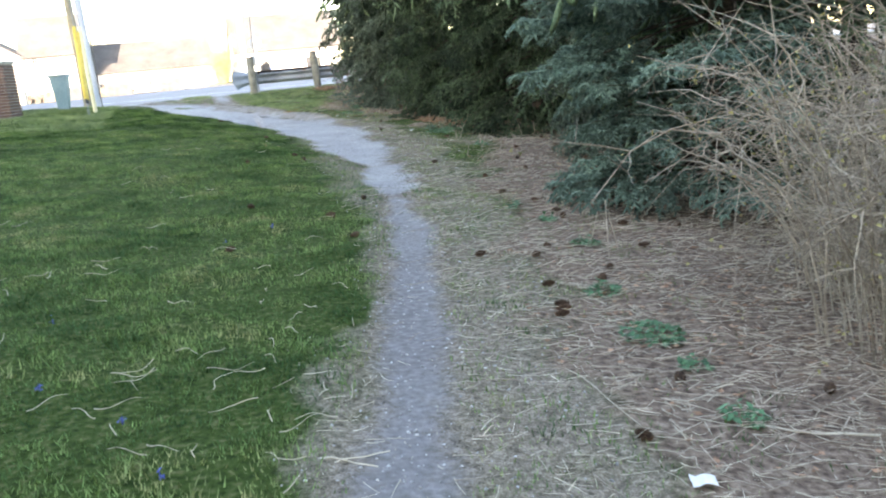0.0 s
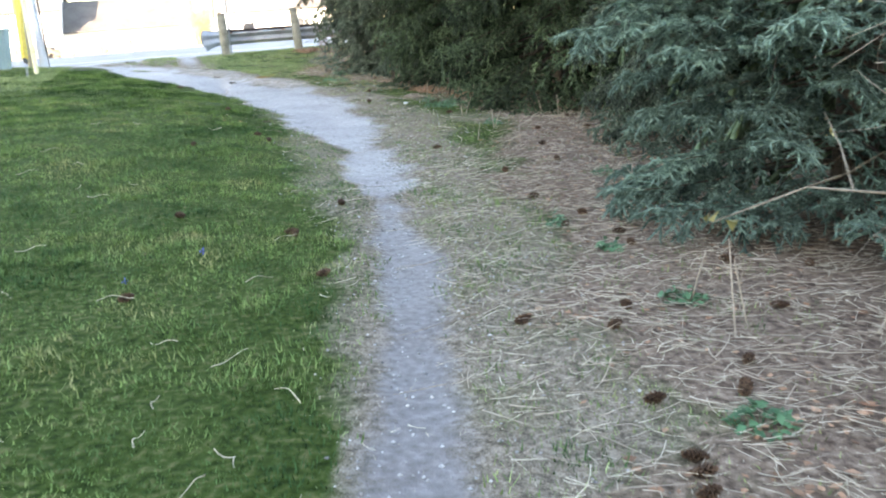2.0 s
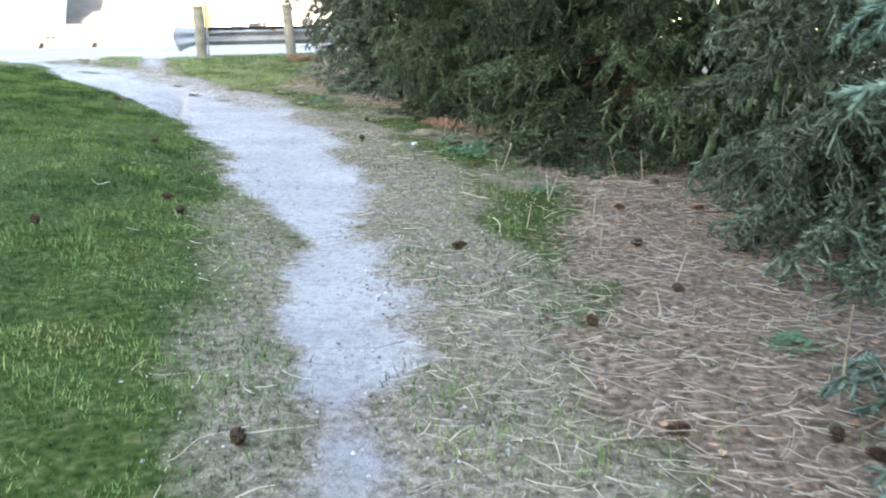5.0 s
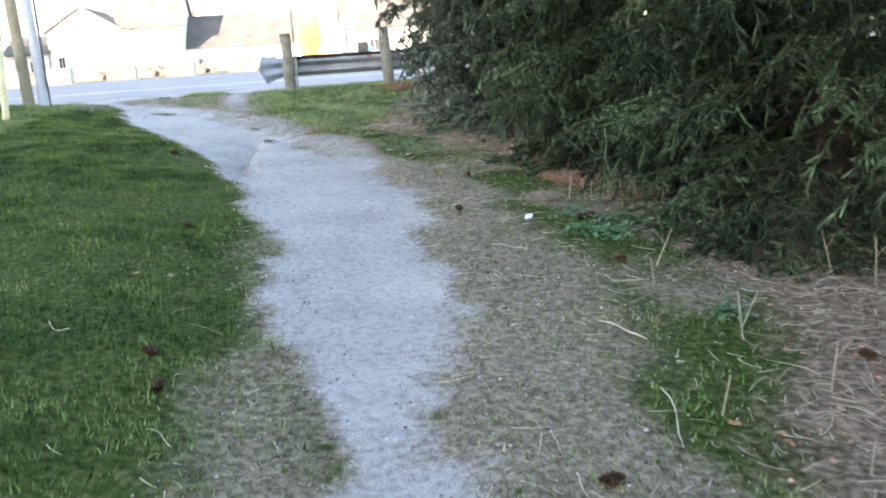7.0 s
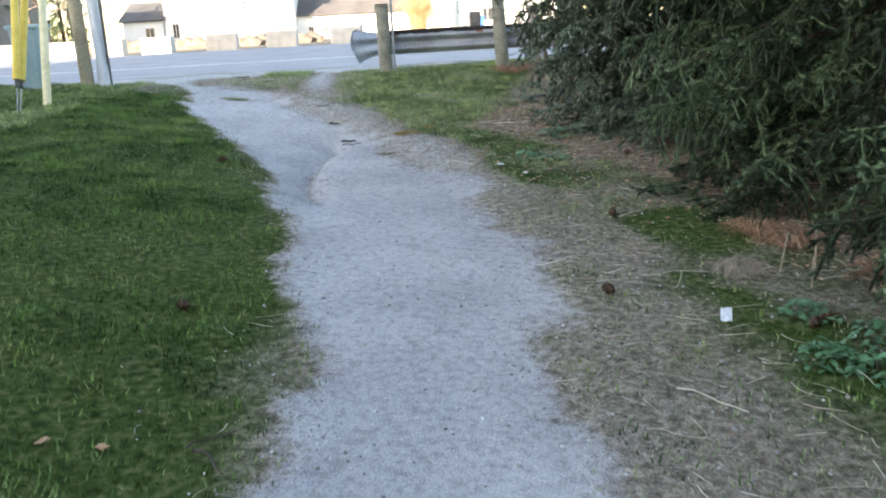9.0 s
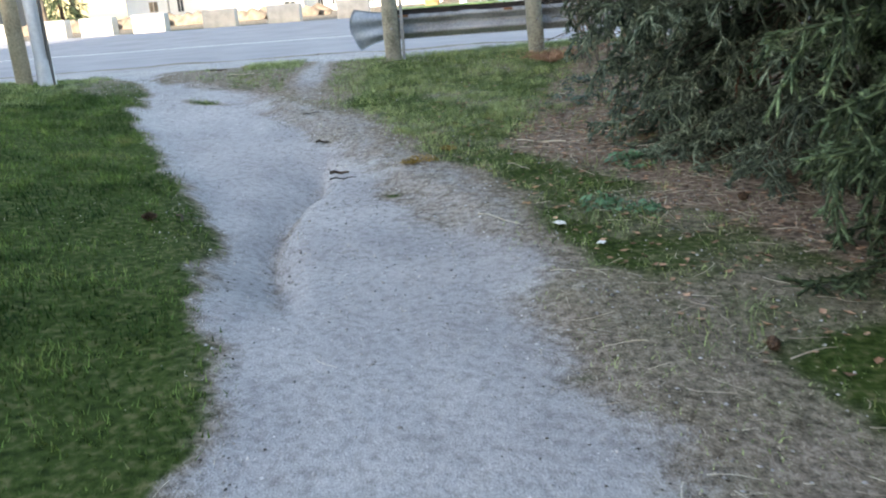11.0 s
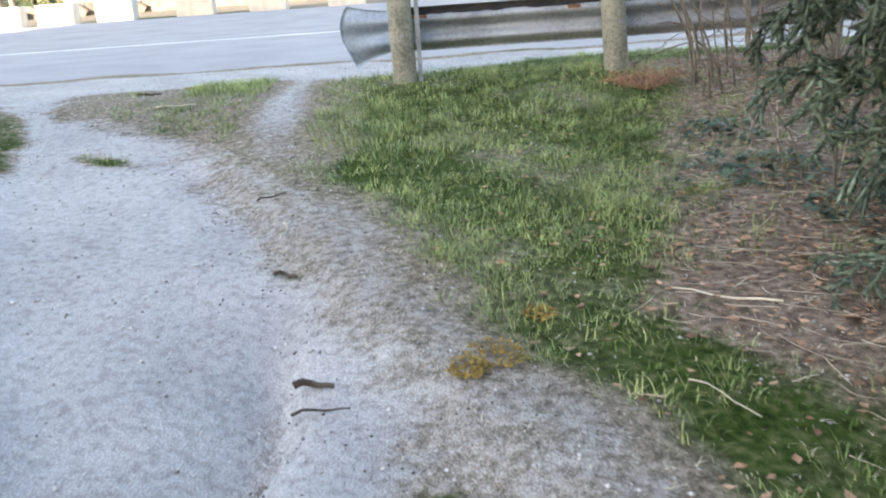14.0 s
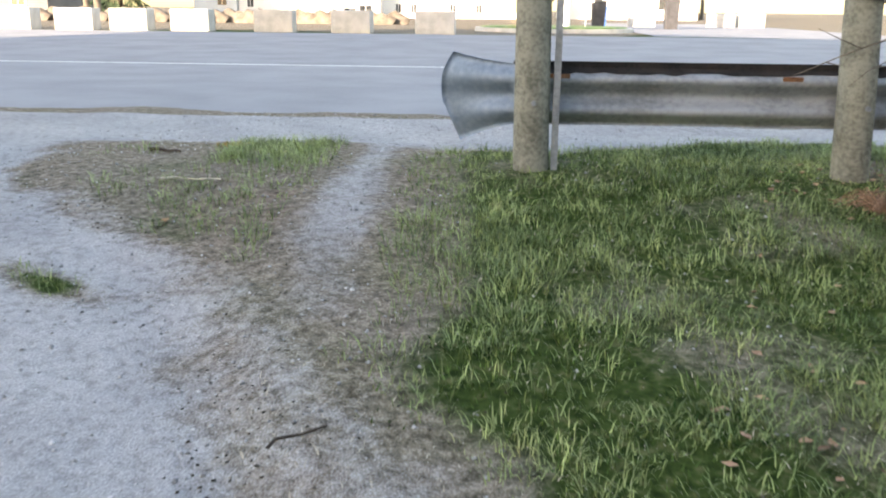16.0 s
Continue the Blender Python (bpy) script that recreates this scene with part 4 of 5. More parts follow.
for k, (s, u) in enumerate(((72, -20.5), (78, -24), (70, -27), (90, -25.5), (112, -8), (112, 22))):
    bare_tree(*xy(s, u), 9 + 2 * math.sin(k * 2), 60 + k)
for k, (s, u) in enumerate(((80, -22.5), (82, -28))):
    x, y = xy(s, u)
    spruce(x, y, 7, 2.6, BOUGH, 70 + k, "dark evergreen far beyond the road", 6, 6)

# brick pillar beside the lawn
bxp, byp = -11.12, 21.9
pil = empty("brick_pillar", bxp, byp, zat(bxp, byp), 10, label="square brown brick pillar at the edge of the lawn", category="pillar")
part("core", box(bmesh.new(), 0, 0, 0.61, 0.78, 0.78, 1.32), MORTAR, pil)
brick_me = bpy.data.meshes.new("brick")
box(b := bmesh.new(), 0, 0, 0, 0.19, 0.03, 0.06, 0.004)
b.to_mesh(brick_me)
b.free()
brick_me.materials.append(BRICK)
for row in range(17):
    for face in range(4):
        for k in range(4):
            ob = new("brick", brick_me)
            ob.parent = pil
            off = -0.3 + 0.2 * k + (0.04 if row % 2 else -0.04)
            ob.matrix_basis = pose(0, 0, 0, 0, 0, face * 90) @ pose(off, -0.395, 0.04 + 0.073 * row)
part("capstone", box(bmesh.new(), 0, 0, 1.31, 0.88, 0.88, 0.08, 0.015), KERB, pil)

# an unseen block added behind the walk to cast the shadow over lawn and road
bb = empty("shade_block", 0.2, -30.8, -1.6, -18.7, label="plain unseen block added behind the walk to shade lawn and road", category="building")
part("wall", box(bmesh.new(), 0, -6, 9.4, 90, 12, 18.8), WALLS, bb)
part("roof", box(bmesh.new(), 0, -6, 18.95, 90.4, 12.4, 0.3), SHINGLE, bb)


# ---- ground cover ----
def scatter(n, x0, x1, y0, y1, keep):
    x, y = rng.uniform(x0, x1, n), rng.uniform(y0, y1, n)
    k = rng.random(n) < keep(x, y)
    return x[k], y[k]


def lawn_cover(x, y):
    g, l, b = zones(x, y)
    s, u = su(x, y)
    inl, inr = lateral(x, y)
    return (np.minimum(inl, inr) < np.where(y < 8, -0.06, 0.02)) * np.clip((1 - sstep(0.15, 0.55, g)) * (1 - 0.93 * sstep(0.1, 0.6, l)) * (1 - np.where(y > 18, 0.98 * sstep(0.05, 0.5, b), 0.8 * b)) * (0.75 + 0.5 * wob(x, y, 5.0)) * (1 - 0.72 * (inr < 0) * sstep(11, 14, s)), 0, 1) * (s < 28.2)


def blades(name, x, y, hmin, hmax, width, mat, label, away=None, limp=1.0):
    n = len(x)
    z = height(x, y)
    az = rng.uniform(0, 2 * math.pi, n)
    h = rng.uniform(hmin, hmax, n) * np.clip(0.8 + 0.5 * wob(x * 1.4, y * 1.4, 2.0), 0.35, 1.6)
    lean = rng.uniform(0.2, 0.95, n) * h * limp
    la = az + rng.uniform(0.6, 2.5, n) if away is None else away + rng.normal(0, 0.9, n)
    az = az if away is None else la + 1.57 + rng.normal(0, 0.3, n)
    w = width * rng.uniform(0.6, 1.3, n)
    p = np.stack([x, y, z - 0.004], -1)
    side = np.stack([np.cos(az) * w, np.sin(az) * w, 0 * w], -1)
    tip = p + np.stack([np.cos(la) * lean, np.sin(la) * lean, h], -1)
    if limp > 1:
        # a bent blade: a straight lower half and a tip that hangs over
        knee = p + (tip - p) * np.array([0.38, 0.38, 0.72])
        v = np.stack([p - side, p + side, knee + side * 0.8, knee - side * 0.8, tip], 1).reshape(-1, 3)
        k = np.arange(n)[:, None] * 5
        me = mesh_np(name, v, [k + np.array([[3, 2, 4]]), k + np.array([[0, 1, 2, 3]])], mat)
    else:
        me = mesh_np(name, np.stack([p - side, p + side, tip], 1).reshape(-1, 3), [np.arange(3 * n).reshape(-1, 3)], mat)
    return tagged(new(name, me), label, "grass", kind="stuff")


def tufts(n, blades_each, x0, x1, y0, y1, keep, spread):
    """Points in clumps, as mown turf grows."""
    x, y = scatter(n, x0, x1, y0, y1, keep)
    k = np.repeat(np.arange(len(x)), blades_each)
    r, a = spread * np.sqrt(rng.random(len(k))), rng.uniform(0, 6.283, len(k))
    return x[k] + r * np.cos(a), y[k] + r * np.sin(a), a


x, y, a = tufts(62000, 15, -12.5, 2.0, 2.0, 29.4, lawn_cover, 0.13)
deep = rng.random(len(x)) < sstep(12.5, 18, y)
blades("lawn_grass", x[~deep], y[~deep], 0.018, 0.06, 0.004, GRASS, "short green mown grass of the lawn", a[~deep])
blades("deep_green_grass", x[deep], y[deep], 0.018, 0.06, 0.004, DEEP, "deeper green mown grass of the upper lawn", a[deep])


def lush_cover(x, y):
    s, u = su(x, y)
    a, b = lateral(x, y)
    g, l, bare = zones(x, y)
    right = (0.25 + 0.75 * sstep(21.0, 23.5, s)) * sstep(17.5, 19.5, s) * (-b > 0.3) * (side_trail(x, y) < -0.15) * sstep(28.6, 28.2, s) * (u > 1.0) * (1 - 0.85 * l)
    left = sstep(16.5, 20, y) * (a < -0.1) * 0.75 * (u < -0.8)
    patch = np.exp(-((x + 7.3 + (y - 24.15)) / 0.35) ** 2 - ((y - 24.15) / 0.13) ** 2)
    return np.clip((right * 0.8 * (1 - 0.55 * bare) + left * (s < 27.3) + patch + 0.5 * sstep(0.0, 0.5, wob(x, y, 6.0)) * (s > 25.6) * (s < 27.6) * (u > -1.2) * (u < 1.2)) * (1 - sstep(0.05, 0.3, g)) * (0.35 + 1.3 * np.clip(wob(x, y, 8.0) + 0.3, 0, 1)), 0, 1)


x, y, a = tufts(30000, 19, -12, -1.5, 18, 29, lush_cover, 0.085)
blades("verge_grass", x, y, 0.025, 0.085, 0.0019, TUFT, "longer bright green grass of the verge", a, 1.7)

x, y = scatter(260000, -3.0, 3.0, 2.0, 24.0, lambda x, y: np.clip(zones(x, y)[2] * 0.45 * (np.minimum(*lateral(x, y)) < np.where(y < 8, -0.06, 0.05)) * (1 - zones(x, y)[0]) * (0.7 + 0.6 * wob(x, y, 2.0)), 0, 1))
blades("thin_grass", x, y, 0.012, 0.034, 0.0022, TUFT, "thin trodden grass along the path edge", limp=1.9)
x, y = scatter(200000, -6.0, 3.0, 2.0, 27.6, lambda x, y: np.clip((zones(x, y)[2] + 0.5 * zones(x, y)[1] + 0.8 * (y > 19.5)) * 0.3 * np.where(lateral(x, y)[1] < 0, 1.0, 0.6) * (1 - zones(x, y)[0]), 0, 1))
blades("dry_grass", x, y, 0.008, 0.026, 0.002, STRAW, "withered straw-coloured grass along the path edge", limp=2.6)


def strands(x, y, lo, hi, thick, lift=0.012):
    s = Soup()
    for px, py in zip(x, y):
        az = rng.normal(-0.45, 0.55) if rng.random() < 0.65 else rng.uniform(0, 6.283)
        ln, bend = rng.uniform(lo, hi), rng.normal() * 0.35
        t = np.linspace(-0.5, 0.5, 5)
        a = az + bend * t
        qx, qy = px + np.cumsum(np.cos(a)) * ln / 5, py + np.cumsum(np.sin(a)) * ln / 5
        qz = height(qx, qy) + lift + rng.uniform(0, lift) * (1 + np.sin(t * 2.5 + az))
        s.tube(np.stack([qx, qy, qz], -1), thick * rng.uniform(0.6, 1.2), thick * 0.4, 3)
    return s


def litter_only(x, y):
    g, l, b = zones(x, y)
    return np.clip(l * 0.9 + b * np.where(lateral(x, y)[1] < 0, 0.3 + 0.55 * sstep(6, 8, y) * sstep(14, 12, y), 0.16), 0, 1) * (1 - g)


x, y = scatter(26000, -3.5, 3.2, 2.5, 26.5, lambda x, y: litter_only(x, y) * (1 - 0.3 * sstep(11, 13, y) - 0.4 * sstep(17, 19, y)))
tagged(new("straw_litter", strands(x, y, 0.05, 0.24, 0.0022, 0.02).mesh("straw_litter", STRAW)), "pale dry stalks strewn over the litter", "straw", kind="stuff")
x, y = scatter(10000, -3.5, 4.0, 2.5, 27.0, lambda x, y: litter_only(x, y) * (0.35 + 0.65 * sstep(9.5, 7.5, y)))
tagged(new("twig_litter", strands(x, y, 0.08, 0.4, 0.0034, 0.025).mesh("twig_litter", TWIG)), "brown fallen twigs lying in the litter", "twigs", kind="stuff")


def leaf_soup(x, y, size, lift):
    s = Soup()
    z = height(x, y)
    for px, py, pz in zip(x, y, z):
        a, sz = rng.uniform(0, 6.28), size * rng.uniform(0.5, 1.2)
        c, d = math.cos(a) * sz, math.sin(a) * sz
        k = rng.uniform(0.1, 0.55, 4) * sz
        o = np.array([px, py, pz + lift])
        s.add(np.array([[c, d, k[0]], [-d * 0.6, c * 0.6, k[1]], [-c, -d, k[2]], [d * 0.6, -c * 0.6, k[3]], [0, 0, 0]]) + o, tris=[[0, 1, 4], [1, 2, 4], [2, 3, 4], [3, 0, 4]])
    return s


x, y = scatter(70000, -4.6, 4.5, 2.5, 27.8, lambda x, y: np.maximum(zones(x, y)[1] * (0.35 + 0.65 * sstep(16, 19, y)), 0.2 * (y > 19) * (lateral(x, y)[1] < -0.4) * (zones(x, y)[0] < 0.2)) * np.clip(0.5 + 0.9 * wob(x * 0.7, y * 0.7, 4.0), 0.1, 1))
tagged(new("leaf_litter", leaf_soup(x, y, 0.027, 0.01).mesh("leaf_litter", LEAF)), "curled brown dead leaves under the spruces", "leaves", kind="stuff")

x, y = scatter(42000, -9.5, 1.0, 3.0, 28.8, lambda x, y: np.clip(0.12 + 0.6 * zones(x, y)[0] * (zones(x, y)[0] < 0.9) + 0.3 * zones(x, y)[2], 0, 1) * (zones(x, y)[0] + zones(x, y)[2] > 0.15))
s = Soup()
octa = np.array([[1, 0, 0], [-1, 0, 0], [0, 1, 0], [0, -1, 0], [0, 0, 0.8], [0, 0, -0.8]])
tri8 = [[0, 2, 4], [2, 1, 4], [1, 3, 4], [3, 0, 4], [2, 0, 5], [1, 2, 5], [3, 1, 5], [0, 3, 5]]
for px, py, pz in zip(x, y, height(x, y)):
    s.add(octa * rng.uniform(0.6, 1.3, (6, 3)) * rng.uniform(0.003, 0.012) + np.array([px, py, pz + 0.002]), tris=tri8)
tagged(new("gravel_stones", s.mesh("gravel_stones", STONE)), "small loose grey stones on the footpath", "gravel", kind="stuff")


def crumb_cover(x, y):
    a, b = lateral(x, y)
    g = zones(x, y)[0]
    patch = np.clip(0.15 + 1.1 * wob(x * 1.9, y * 1.9, 14.0), 0, 1)
    rim = np.exp(-(b / 0.32) ** 2) + 0.7 * np.exp(-(a / 0.16) ** 2) + 0.6 * sstep(0.5, 0.05, g) * (b < 0) * sstep(-1.6, -0.3, b)
    d = x - np.interp(y, (19.0, 19.55, 20.3, 20.9, 21.4, 22.4, 23.4), (-3.6, -3.96, -4.39, -4.57, -4.6, -5.0, -5.5))
    # dark crumbs along the groove stand in for its shade
    crease_shade = np.exp(-((d - 0.02) / 0.07) ** 2) * sstep(19.3, 20.5, y) * sstep(23.8, 23.0, y)
    return np.clip(np.maximum(rim * patch, 0.75 * crease_shade * np.clip(0.5 + wob(x * 2, y * 2, 5.0), 0, 1)) * sstep(9, 11, y) * sstep(27, 25, y), 0, 1)


x, y = scatter(80000, -9.0, 1.0, 9.0, 27.0, crumb_cover)
s = Soup()
for px, py, pz in zip(x, y, height(x, y)):
    s.add(octa * rng.uniform(0.5, 1.4, (6, 3)) * rng.uniform(0.003, 0.009) * np.array([1, 1, 0.6]) + np.array([px, py, pz + 0.003]), tris=tri8)
tagged(new("soil_crumbs", s.mesh("soil_crumbs", CRUMB)), "dark soil crumbs and bits of bark along the path edge, also drawing the shade in its groove", "soil", kind="stuff")


# ---- single things on the ground ----
def stalk_mesh(seed):
    r = np.random.default_rng(seed)
    s = Soup()
    ln, bend = 0.16 + 0.16 * r.random(), r.normal() * 0.3
    t = np.linspace(-0.5, 0.5, 8)
    a = bend * t * 1.6 + r.normal() * 0.45 * (t > 0.1)
    s.tube(np.stack([np.cumsum(np.cos(a)) * ln / 8 - ln / 2, np.cumsum(np.sin(a)) * ln / 8, 0.03 + 0.012 * np.sin(t * 6 + seed)], -1), 0.003, 0.0012, 4)
    return s.mesh("dry_stalk", STRAW, True)


STALKS = [stalk_mesh(k) for k in range(8)]
x, y = scatter(900, -4.5, -0.2, 3.0, 15.5, lambda x, y: (lateral(x, y)[0] < -0.05) * np.clip(0.55 - 0.1 * (y - 4) + 0.3 * wob(x, y, 9.0), 0.03, 0.6))
for k, (px, py) in enumerate(zip(x[:170], y[:170])):
    ob = new("dry_stalk", STALKS[k % 8])
    ob.matrix_basis = pose(px, py, zat(px, py) + 0.012, 0, 0, rng.uniform(0, 360))
    tagged(ob, "pale curved dry stalk lying on the lawn", "stalk", "dry stalks on the lawn")


def cone_mesh():
    s = Soup()
    for k in range(44):
        t = k / 43
        a = k * 2.4
        r = 0.02 * math.sin(math.pi * (0.12 + 0.83 * t)) + 0.004
        o = np.array([0.09 * (t - 0.5), 0, 0.02])
        d = np.array([0, math.cos(a), math.sin(a)])
        e = np.array([0, -math.sin(a), math.cos(a)])
        root, tip = o + d * r * 0.4, o + d * r * 1.25 + np.array([0.012, 0, 0])
        s.add(np.array([root + e * 0.009, root - e * 0.009, tip - e * 0.006, tip + e * 0.006, o + d * r * 0.9 + np.array([0.014, 0, 0])]), tris=[[0, 1, 4], [1, 2, 4], [2, 3, 4], [3, 0, 4]], quads=[[0, 3, 2, 1]])
    s.tube([(-0.045, 0, 0.02), (0, 0, 0.02), (0.05, 0, 0.02)], 0.012, 0.006, 6)
    return s.mesh("spruce_cone", CONE)


CONE_ME = cone_mesh()
CONE_AT = ((0.95, 6.97), (1.0, 6.5), (1.03, 8.12), (1.15, 4.41), (0.9, 9.87), (1.36, 7.09), (-1.07, 9.68), (-5.17, 20.12), (-2.34, 14.15), (-1.336, 17.557), (-2.136, 13.807), (-0.85, 10.61), (-0.71, 8.69), (-1.09, 9.71), (1.07, 10.24), (0.75, 10.92), (1.26, 9.69), (0.92, 7.79), (0.99, 6.38), (1.34, 7.04), (1.3, 9.43))
spots = list(CONE_AT)
x, y = scatter(160, -3.5, 2.4, 4, 22, lambda x, y: (zones(x, y)[0] < 0.2) * (0.12 + 0.35 * (lateral(x, y)[1] < 0)))
spots += list(zip(x[:34], y[:34]))
for px, py in spots:
    ob = new("spruce_cone", CONE_ME)
    ob.matrix_basis = pose(px, py, zat(px, py) + 0.008, 0, 0, rng.uniform(0, 360)) @ Matrix.Diagonal((1, 1, 1, 1))
    tagged(ob, "brown spruce cone lying on the ground", "cone", "spruce cones")


def herb(x, y, r, n, mat, label, name="herb_plant", seed=0, leaf=0.028, tall=0.1, kind=""):
    q = np.random.default_rng(seed)
    s = Soup()
    z0 = zat(x, y)
    for k in range(n):
        a, d = q.random() * 6.28, r * math.sqrt(q.random())
        px, py = d * math.cos(a), d * math.sin(a)
        pz = zat(x + px, y + py) - z0 + tall * q.random() * (1.1 - d / r) + 0.012
        a2, sz, t = q.random() * 6.28, leaf * (0.6 + 0.7 * q.random()), 0.5 * q.normal()
        c, e = math.cos(a2) * sz, math.sin(a2) * sz
        s.add(np.array([[px - c, py - e, pz - 0.3 * sz], [px - e * 0.55, py + c * 0.55, pz + t * sz * 0.5], [px + c, py + e, pz + t * sz], [px + e * 0.55, py - c * 0.55, pz + 0.2 * sz], [px, py, pz + 0.12 * sz]]), tris=[[0, 1, 4], [1, 2, 4], [2, 3, 4], [3, 0, 4]])
    for k in range(max(4, n // 12)):
        a, d = q.random() * 6.28, r * 0.7 * q.random()
        s.tube([(d * math.cos(a) * 0.4, d * math.sin(a) * 0.4, -0.01), (d * math.cos(a), d * math.sin(a), tall * 0.7)], 0.002, 0.001, 3)
    ob = new(name, s.mesh(name, mat))
    ob.matrix_basis = pose(x, y, z0)
    return tagged(ob, label, "plant", "low plants in the litter", kind)


HERBS = ((1.47, 5.83, 0.2, 190), (1.31, 6.75, 0.14, 90), (1.67, 4.64, 0.11, 50), (1.38, 8.26, 0.14, 80), (1.14, 9.31, 0.1, 60), (1.6, 5.3, 0.09, 40), (0.85, 9.9, 0.09, 40), (1.5, 11.9, 0.12, 60), (0.54, 15.25, 0.12, 60), (-0.01, 17.3, 0.2, 130), (0.38, 17.0, 0.18, 110), (-0.31, 16.96, 0.16, 100), (-0.1, 16.9, 0.16, 100), (-2.44, 21.05, 0.17, 90), (-2.18, 21.0, 0.12, 60), (-2.41, 22.17, 0.2, 100), (-0.35, 17.5, 0.14, 80))
for k, (x, y, r, n) in enumerate(HERBS):
    herb(x, y, r, n, HERB, "low clump of fresh green leaves in the litter", seed=100 + k)
for k, (x, y, r, n) in enumerate(((-3.25, 25.4, 0.3, 110), (-2.95, 24.6, 0.3, 110), (-2.4, 24.0, 0.4, 240), (-2.3, 25.6, 0.4, 160), (-1.9, 23.2, 0.35, 200), (-3.3, 24.5, 0.25, 60))):
    herb(x, y, r, n, IVY, "dark blue-green ivy mat among dead leaves", "ivy_patch", 130 + k, 0.035, 0.16, "stuff")


def stub(x, y, h, seed, thick=0.012):
    q = np.random.default_rng(seed)
    s = Soup()
    lean = 0.22 * q.normal(size=2) * h
    s.tube([(lean[0] * t, lean[1] * t, -0.03 + (h + 0.03) * t) for t in np.linspace(0, 1, 5)], thick, thick * 0.7, 6)
    if h > 0.25:
        a = q.random() * 6.28
        m = np.array([lean[0] * 0.6, lean[1] * 0.6, h * 0.6])
        s.tube([m, m + np.array([math.cos(a) * 0.08, math.sin(a) * 0.08, 0.1])], thick * 0.5, thick * 0.3, 5)
    ob = new("withered_plant", s.mesh("withered_plant", TWIG, True))
    ob.matrix_basis = pose(x, y, zat(x, y))
    tagged(ob, "withered brown plant stalk standing in the litter", "plant", "withered plants in the litter")


STUBS = ((0.84, 14.34, 0.42), (0.18, 16.18, 0.42), (0.56, 15.1, 0.36), (0.15, 15.73, 0.3), (0.32, 14.0, 0.3), (0.55, 14.9, 0.4), (0.3, 17.6, 0.45), (0.45, 17.7, 0.4), (0.1, 17.9, 0.35), (0.75, 17.2, 0.4), (1.0, 17.0, 0.5), (0.95, 12.2, 0.3), (1.5, 11.3, 0.8), (1.6, 11.1, 0.5), (1.15, 12.9, 0.3), (0.8, 13.6, 0.25), (1.5, 7.7, 0.75), (1.62, 7.9, 0.6), (1.42, 8.3, 0.5), (1.3, 16.2, 0.5), (1.5, 16.0, 0.5), (-0.45, 18.2, 0.4), (-0.25, 18.3, 0.45), (-0.3, 17.95, 0.3), (-2.9, 24.9, 0.6), (-3.1, 25.2, 0.5), (-2.6, 24.5, 0.7))
for k, (x, y, h) in enumerate(STUBS):
    stub(x, y, h * 0.6, 200 + k, 0.0055)


def scrap(name, x, y, sx, sy, mat, label, category, seed):
    q = np.random.default_rng(seed)
    b = bmesh.new()
    bmesh.ops.create_grid(b, x_segments=4, y_segments=3, size=0.5)
    for v in b.verts:
        v.co = Vector((v.co.x * sx, v.co.y * sy, 0.014 + 0.25 * min(sx, sy) * q.random()))
    bmesh.ops.solidify(b, geom=b.faces[:], thickness=0.003)
    ob = part(name, b, mat)
    ob.matrix_basis = pose(x, y, zat(x, y) + 0.004, 0, 0, 360 * q.random())
    tagged(ob, label, category)


scrap("paper_scrap", -0.743, 17.39, 0.19, 0.055, WHITE, "crumpled white paper scrap on the grass", "litter", 1)
scrap("paper_scrap", -2.65, 20.61, 0.08, 0.06, WHITE, "small pale paper scrap in the grass", "litter", 2)
scrap("paper_scrap", -2.36, 20.31, 0.05, 0.04, WHITE, "torn white paper scrap in short grass", "litter", 4)
scrap("paper_scrap", 1.31, 3.99, 0.1, 0.08, WHITE, "crumpled white scrap among twigs", "litter", 3)
for k, (x, y) in enumerate(((-2.96, 21.37), (-2.93, 20.98), (-2.73, 20.95), (-3.07, 15.35), (-2.87, 15.41), (-7.3, 24.9), (0.36, 13.9))):
    scrap("fallen_leaf", x, y, 0.05, 0.032, ORANGE_LEAF, "pale orange fallen leaf lying flat", "leaf", 10 + k)
for k, (x, y) in enumerate(((-1.9, 5.0), (-1.3, 4.6), (-2.4, 6.2), (-1.6, 9.2), (-1.9, 8.6), (-2.2, 4.2), (-0.9, 4.0))):
    herb(x, y, 0.02, 6, BLUE, "small blue spring flowers in the lawn", "blue_flower", 300 + k, 0.012, 0.06)


def bark_piece(x, y, ln, rz, thick=0.018):
    s = Soup()
    s.tube([(ln * (t - 0.5), 0.02 * math.sin(t * 5), 0.016 + 0.006 * math.sin(t * 9)) for t in np.linspace(0, 1, 6)], thick, thick * 0.6, 6)
    ob = new("stick", s.mesh("stick", BARK if ln < 0.25 else STRAW, True))
    ob.matrix_basis = pose(x, y, zat(x, y) + 0.003, 0, 0, rz)
    tagged(ob, "short dark piece of bark on the path" if ln < 0.25 else "pale fallen stick on the ground", "stick", "sticks on the ground")


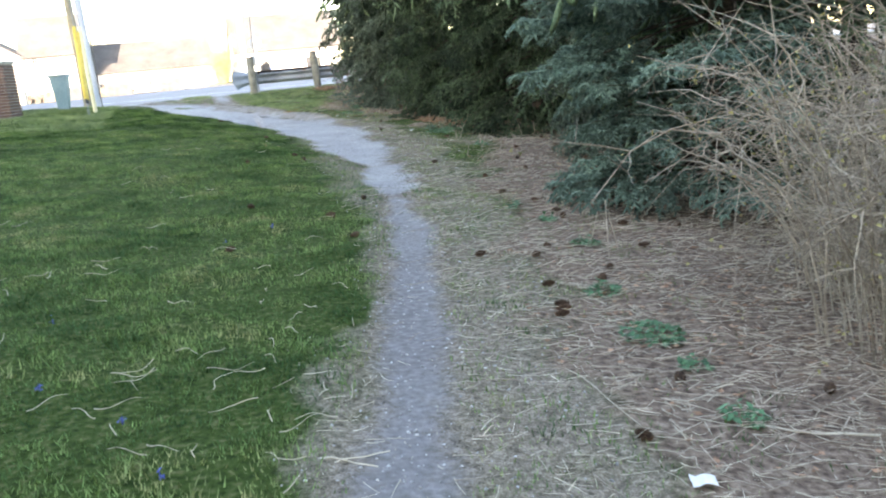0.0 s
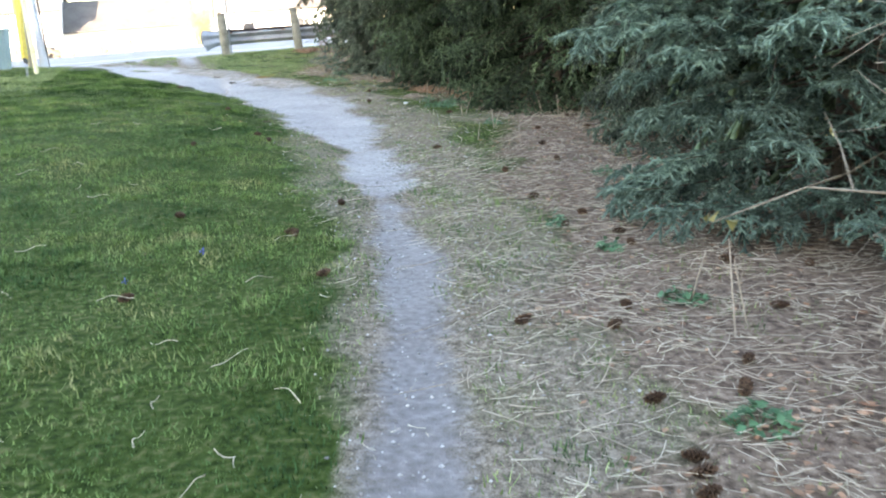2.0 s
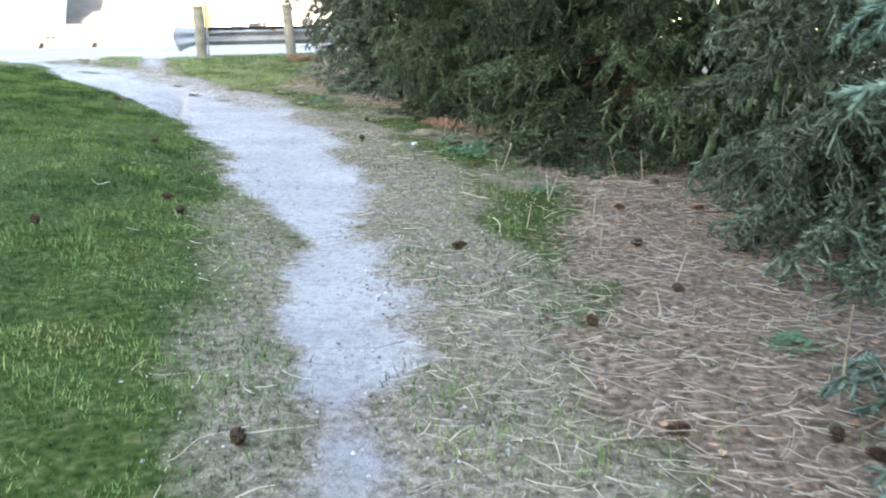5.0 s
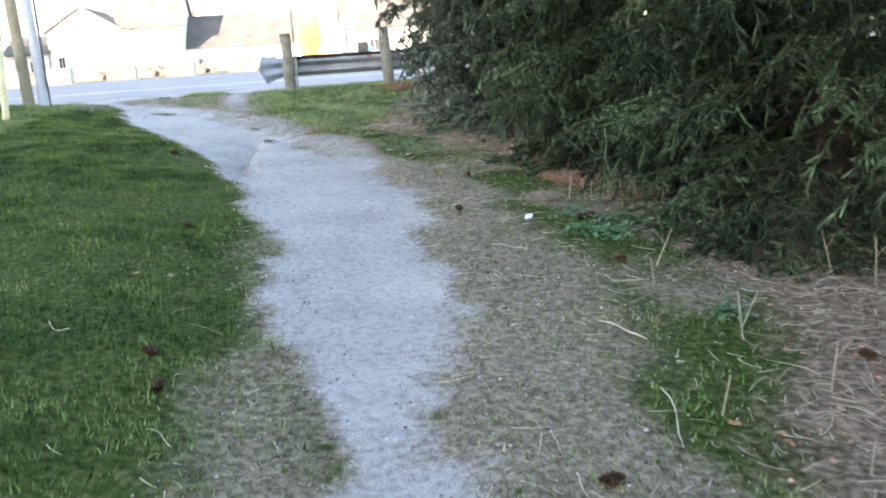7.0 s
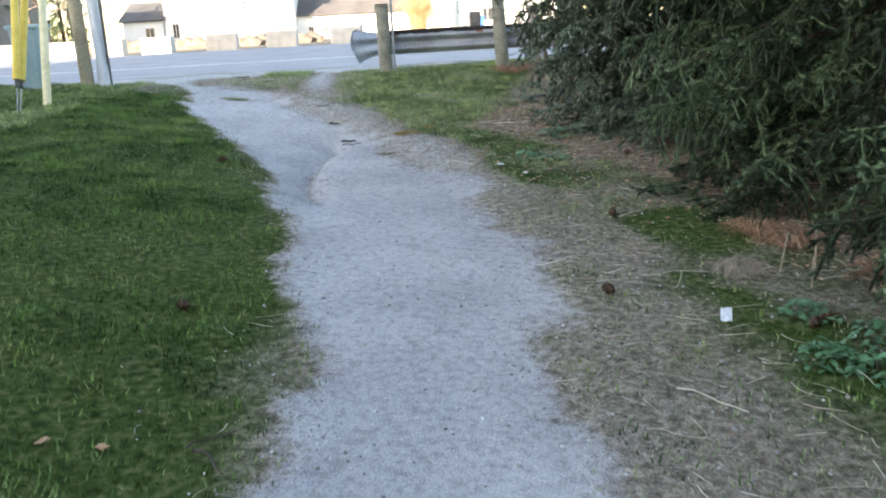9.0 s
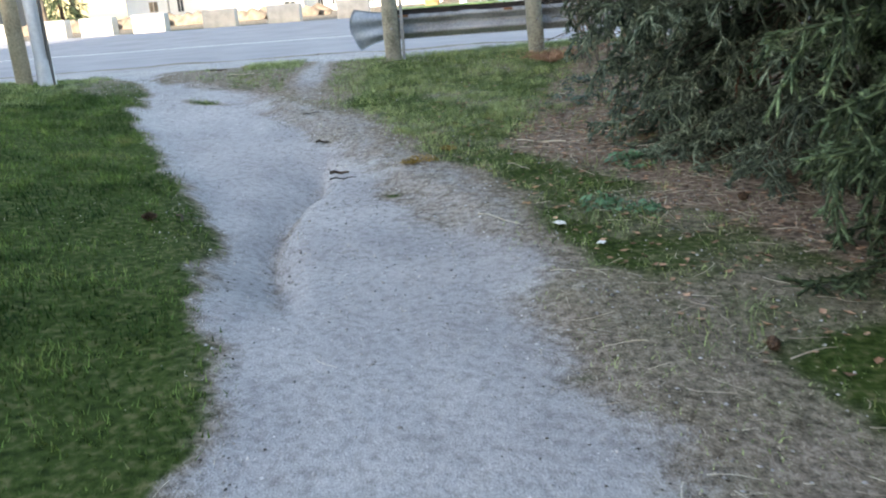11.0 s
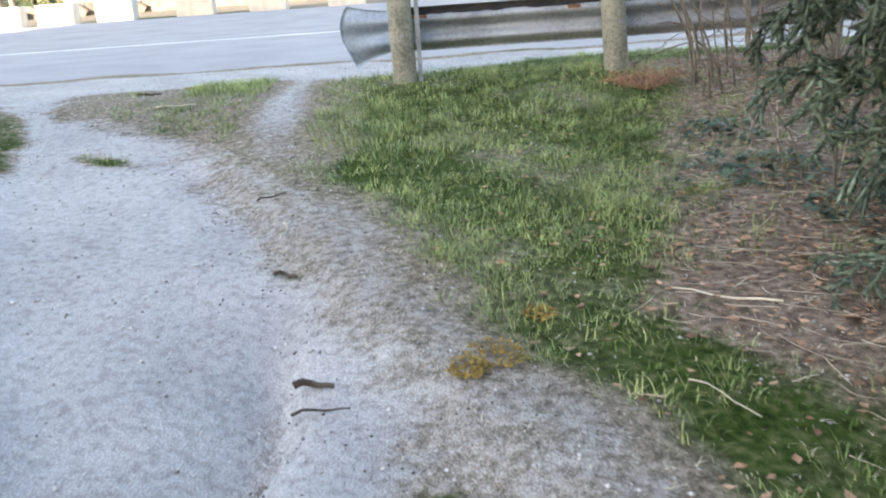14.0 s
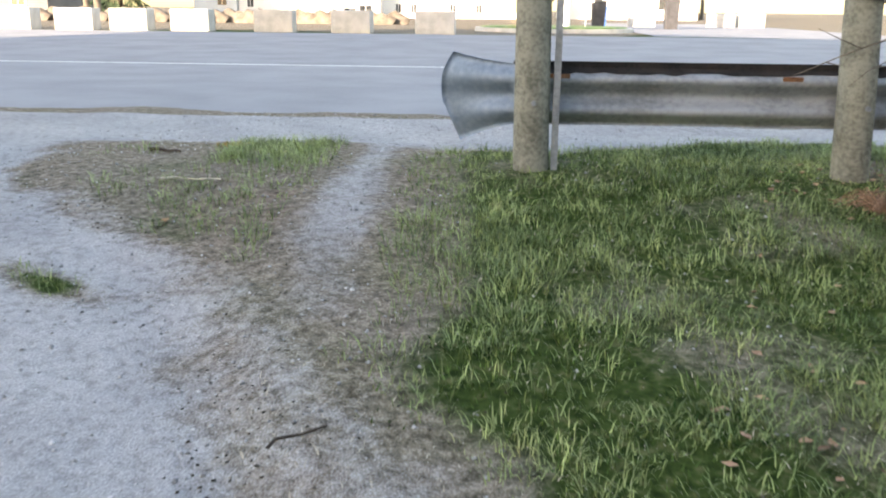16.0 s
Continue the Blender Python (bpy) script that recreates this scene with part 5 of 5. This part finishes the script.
STICKS = ((-4.6, 21.76, 0.15, 15, 0.015), (-5.14, 22.61, 0.13, 0, 0.011), (-4.5, 21.6, 0.2, 30, 0.006), (-5.38, 23.07, 0.3, -62, 0.008), (-5.69, 23.52, 0.2, 70, 0.006), (-7.61, 25.5, 0.34, 25, 0.012), (-8.33, 26.15, 0.24, 10, 0.014), (-3.19, 21.89, 0.32, -42, 0.006), (-3.02, 20.64, 0.42, -34, 0.006), (-0.8, 16.41, 0.33, -31, 0.006), (-2.47, 15.46, 0.24, -30, 0.006), (-2.55, 15.6, 0.2, 60, 0.005), (-4.99, 20.2, 0.2, -40, 0.007), (1.03, 4.9, 0.85, -71, 0.005), (1.9, 4.5, 0.6, 160, 0.012), (-0.06, 14.93, 0.4, -49, 0.007), (0.12, 13.93, 0.6, -84, 0.006), (-0.14, 4.14, 0.3, -20, 0.007), (-0.1, 4.2, 0.26, 25, 0.006), (-2.6, 23.2, 0.5, 10, 0.008), (-3.2, 22.7, 0.45, 170, 0.009))
for x, y, ln, rz, th in STICKS:
    bark_piece(x, y, ln, rz, th if ln < 0.25 else th * 0.6)
for k, (x, y, r) in enumerate(((-3.98, 22.02, 0.12), (-4.05, 21.88, 0.08), (-3.9, 22.4, 0.07), (-8.1, 26.6, 0.14))):
    herb(x, y, r, 160, MOSS, "low cushion of orange-brown moss on the ground", "moss_cushion", 400 + k, 0.012, 0.015)


def dead_clump(x, y, seed):
    q = np.random.default_rng(seed)
    sp = Soup()
    for k in range(120):
        a, ln = q.random() * 6.28, 0.08 + 0.18 * q.random()
        d = np.array([math.cos(a), math.sin(a), 0.0])
        p = d * 0.05 * q.random()
        sp.tube([p, p + d * ln * 0.5 + np.array([0, 0, 0.1 * q.random() + 0.03]), p + d * ln + np.array([0, 0, 0.01 + 0.05 * q.random()])], 0.003, 0.0012, 3)
    ob = new("dead_grass_clump", sp.mesh("dead_grass_clump", LEAF))
    ob.matrix_basis = pose(x, y, zat(x, y))
    tagged(ob, "reddish-brown clump of withered grass in the verge", "grass clump", "withered clumps")


def tussock(x, y, seed):
    q = np.random.default_rng(seed)
    sp = Soup()
    for k in range(170):
        a, d = q.random() * 6.28, 0.15 * math.sqrt(q.random())
        px, py = d * math.cos(a), d * math.sin(a)
        b, ln = q.normal(-0.6, 0.9), 0.07 + 0.1 * q.random()
        top = 0.06 * (1 - (d / 0.17) ** 2)
        e = np.array([math.cos(b) * ln, math.sin(b) * ln, 0])
        sp.tube([np.array([px, py, top * 0.4 - 0.01]), np.array([px, py, top + 0.02]) + e * 0.5, np.array([px, py, max(0.008, top - 0.06)]) + e], 0.0028, 0.0012, 3)
    ob = new("dry_tussock", sp.mesh("dry_tussock", TWIG))
    ob.matrix_basis = pose(x, y, zat(x, y))
    tagged(ob, "flattened tan tussock of dry grass beside the path", "grass tussock")


tussock(-0.72, 18.15, 610)
for k, (x, y) in enumerate(((-4.0, 26.65), (-3.85, 26.55), (-3.75, 26.8), (-0.55, 18.9), (-0.35, 18.7), (0.1, 18.2))):
    dead_clump(x, y, 500 + k)
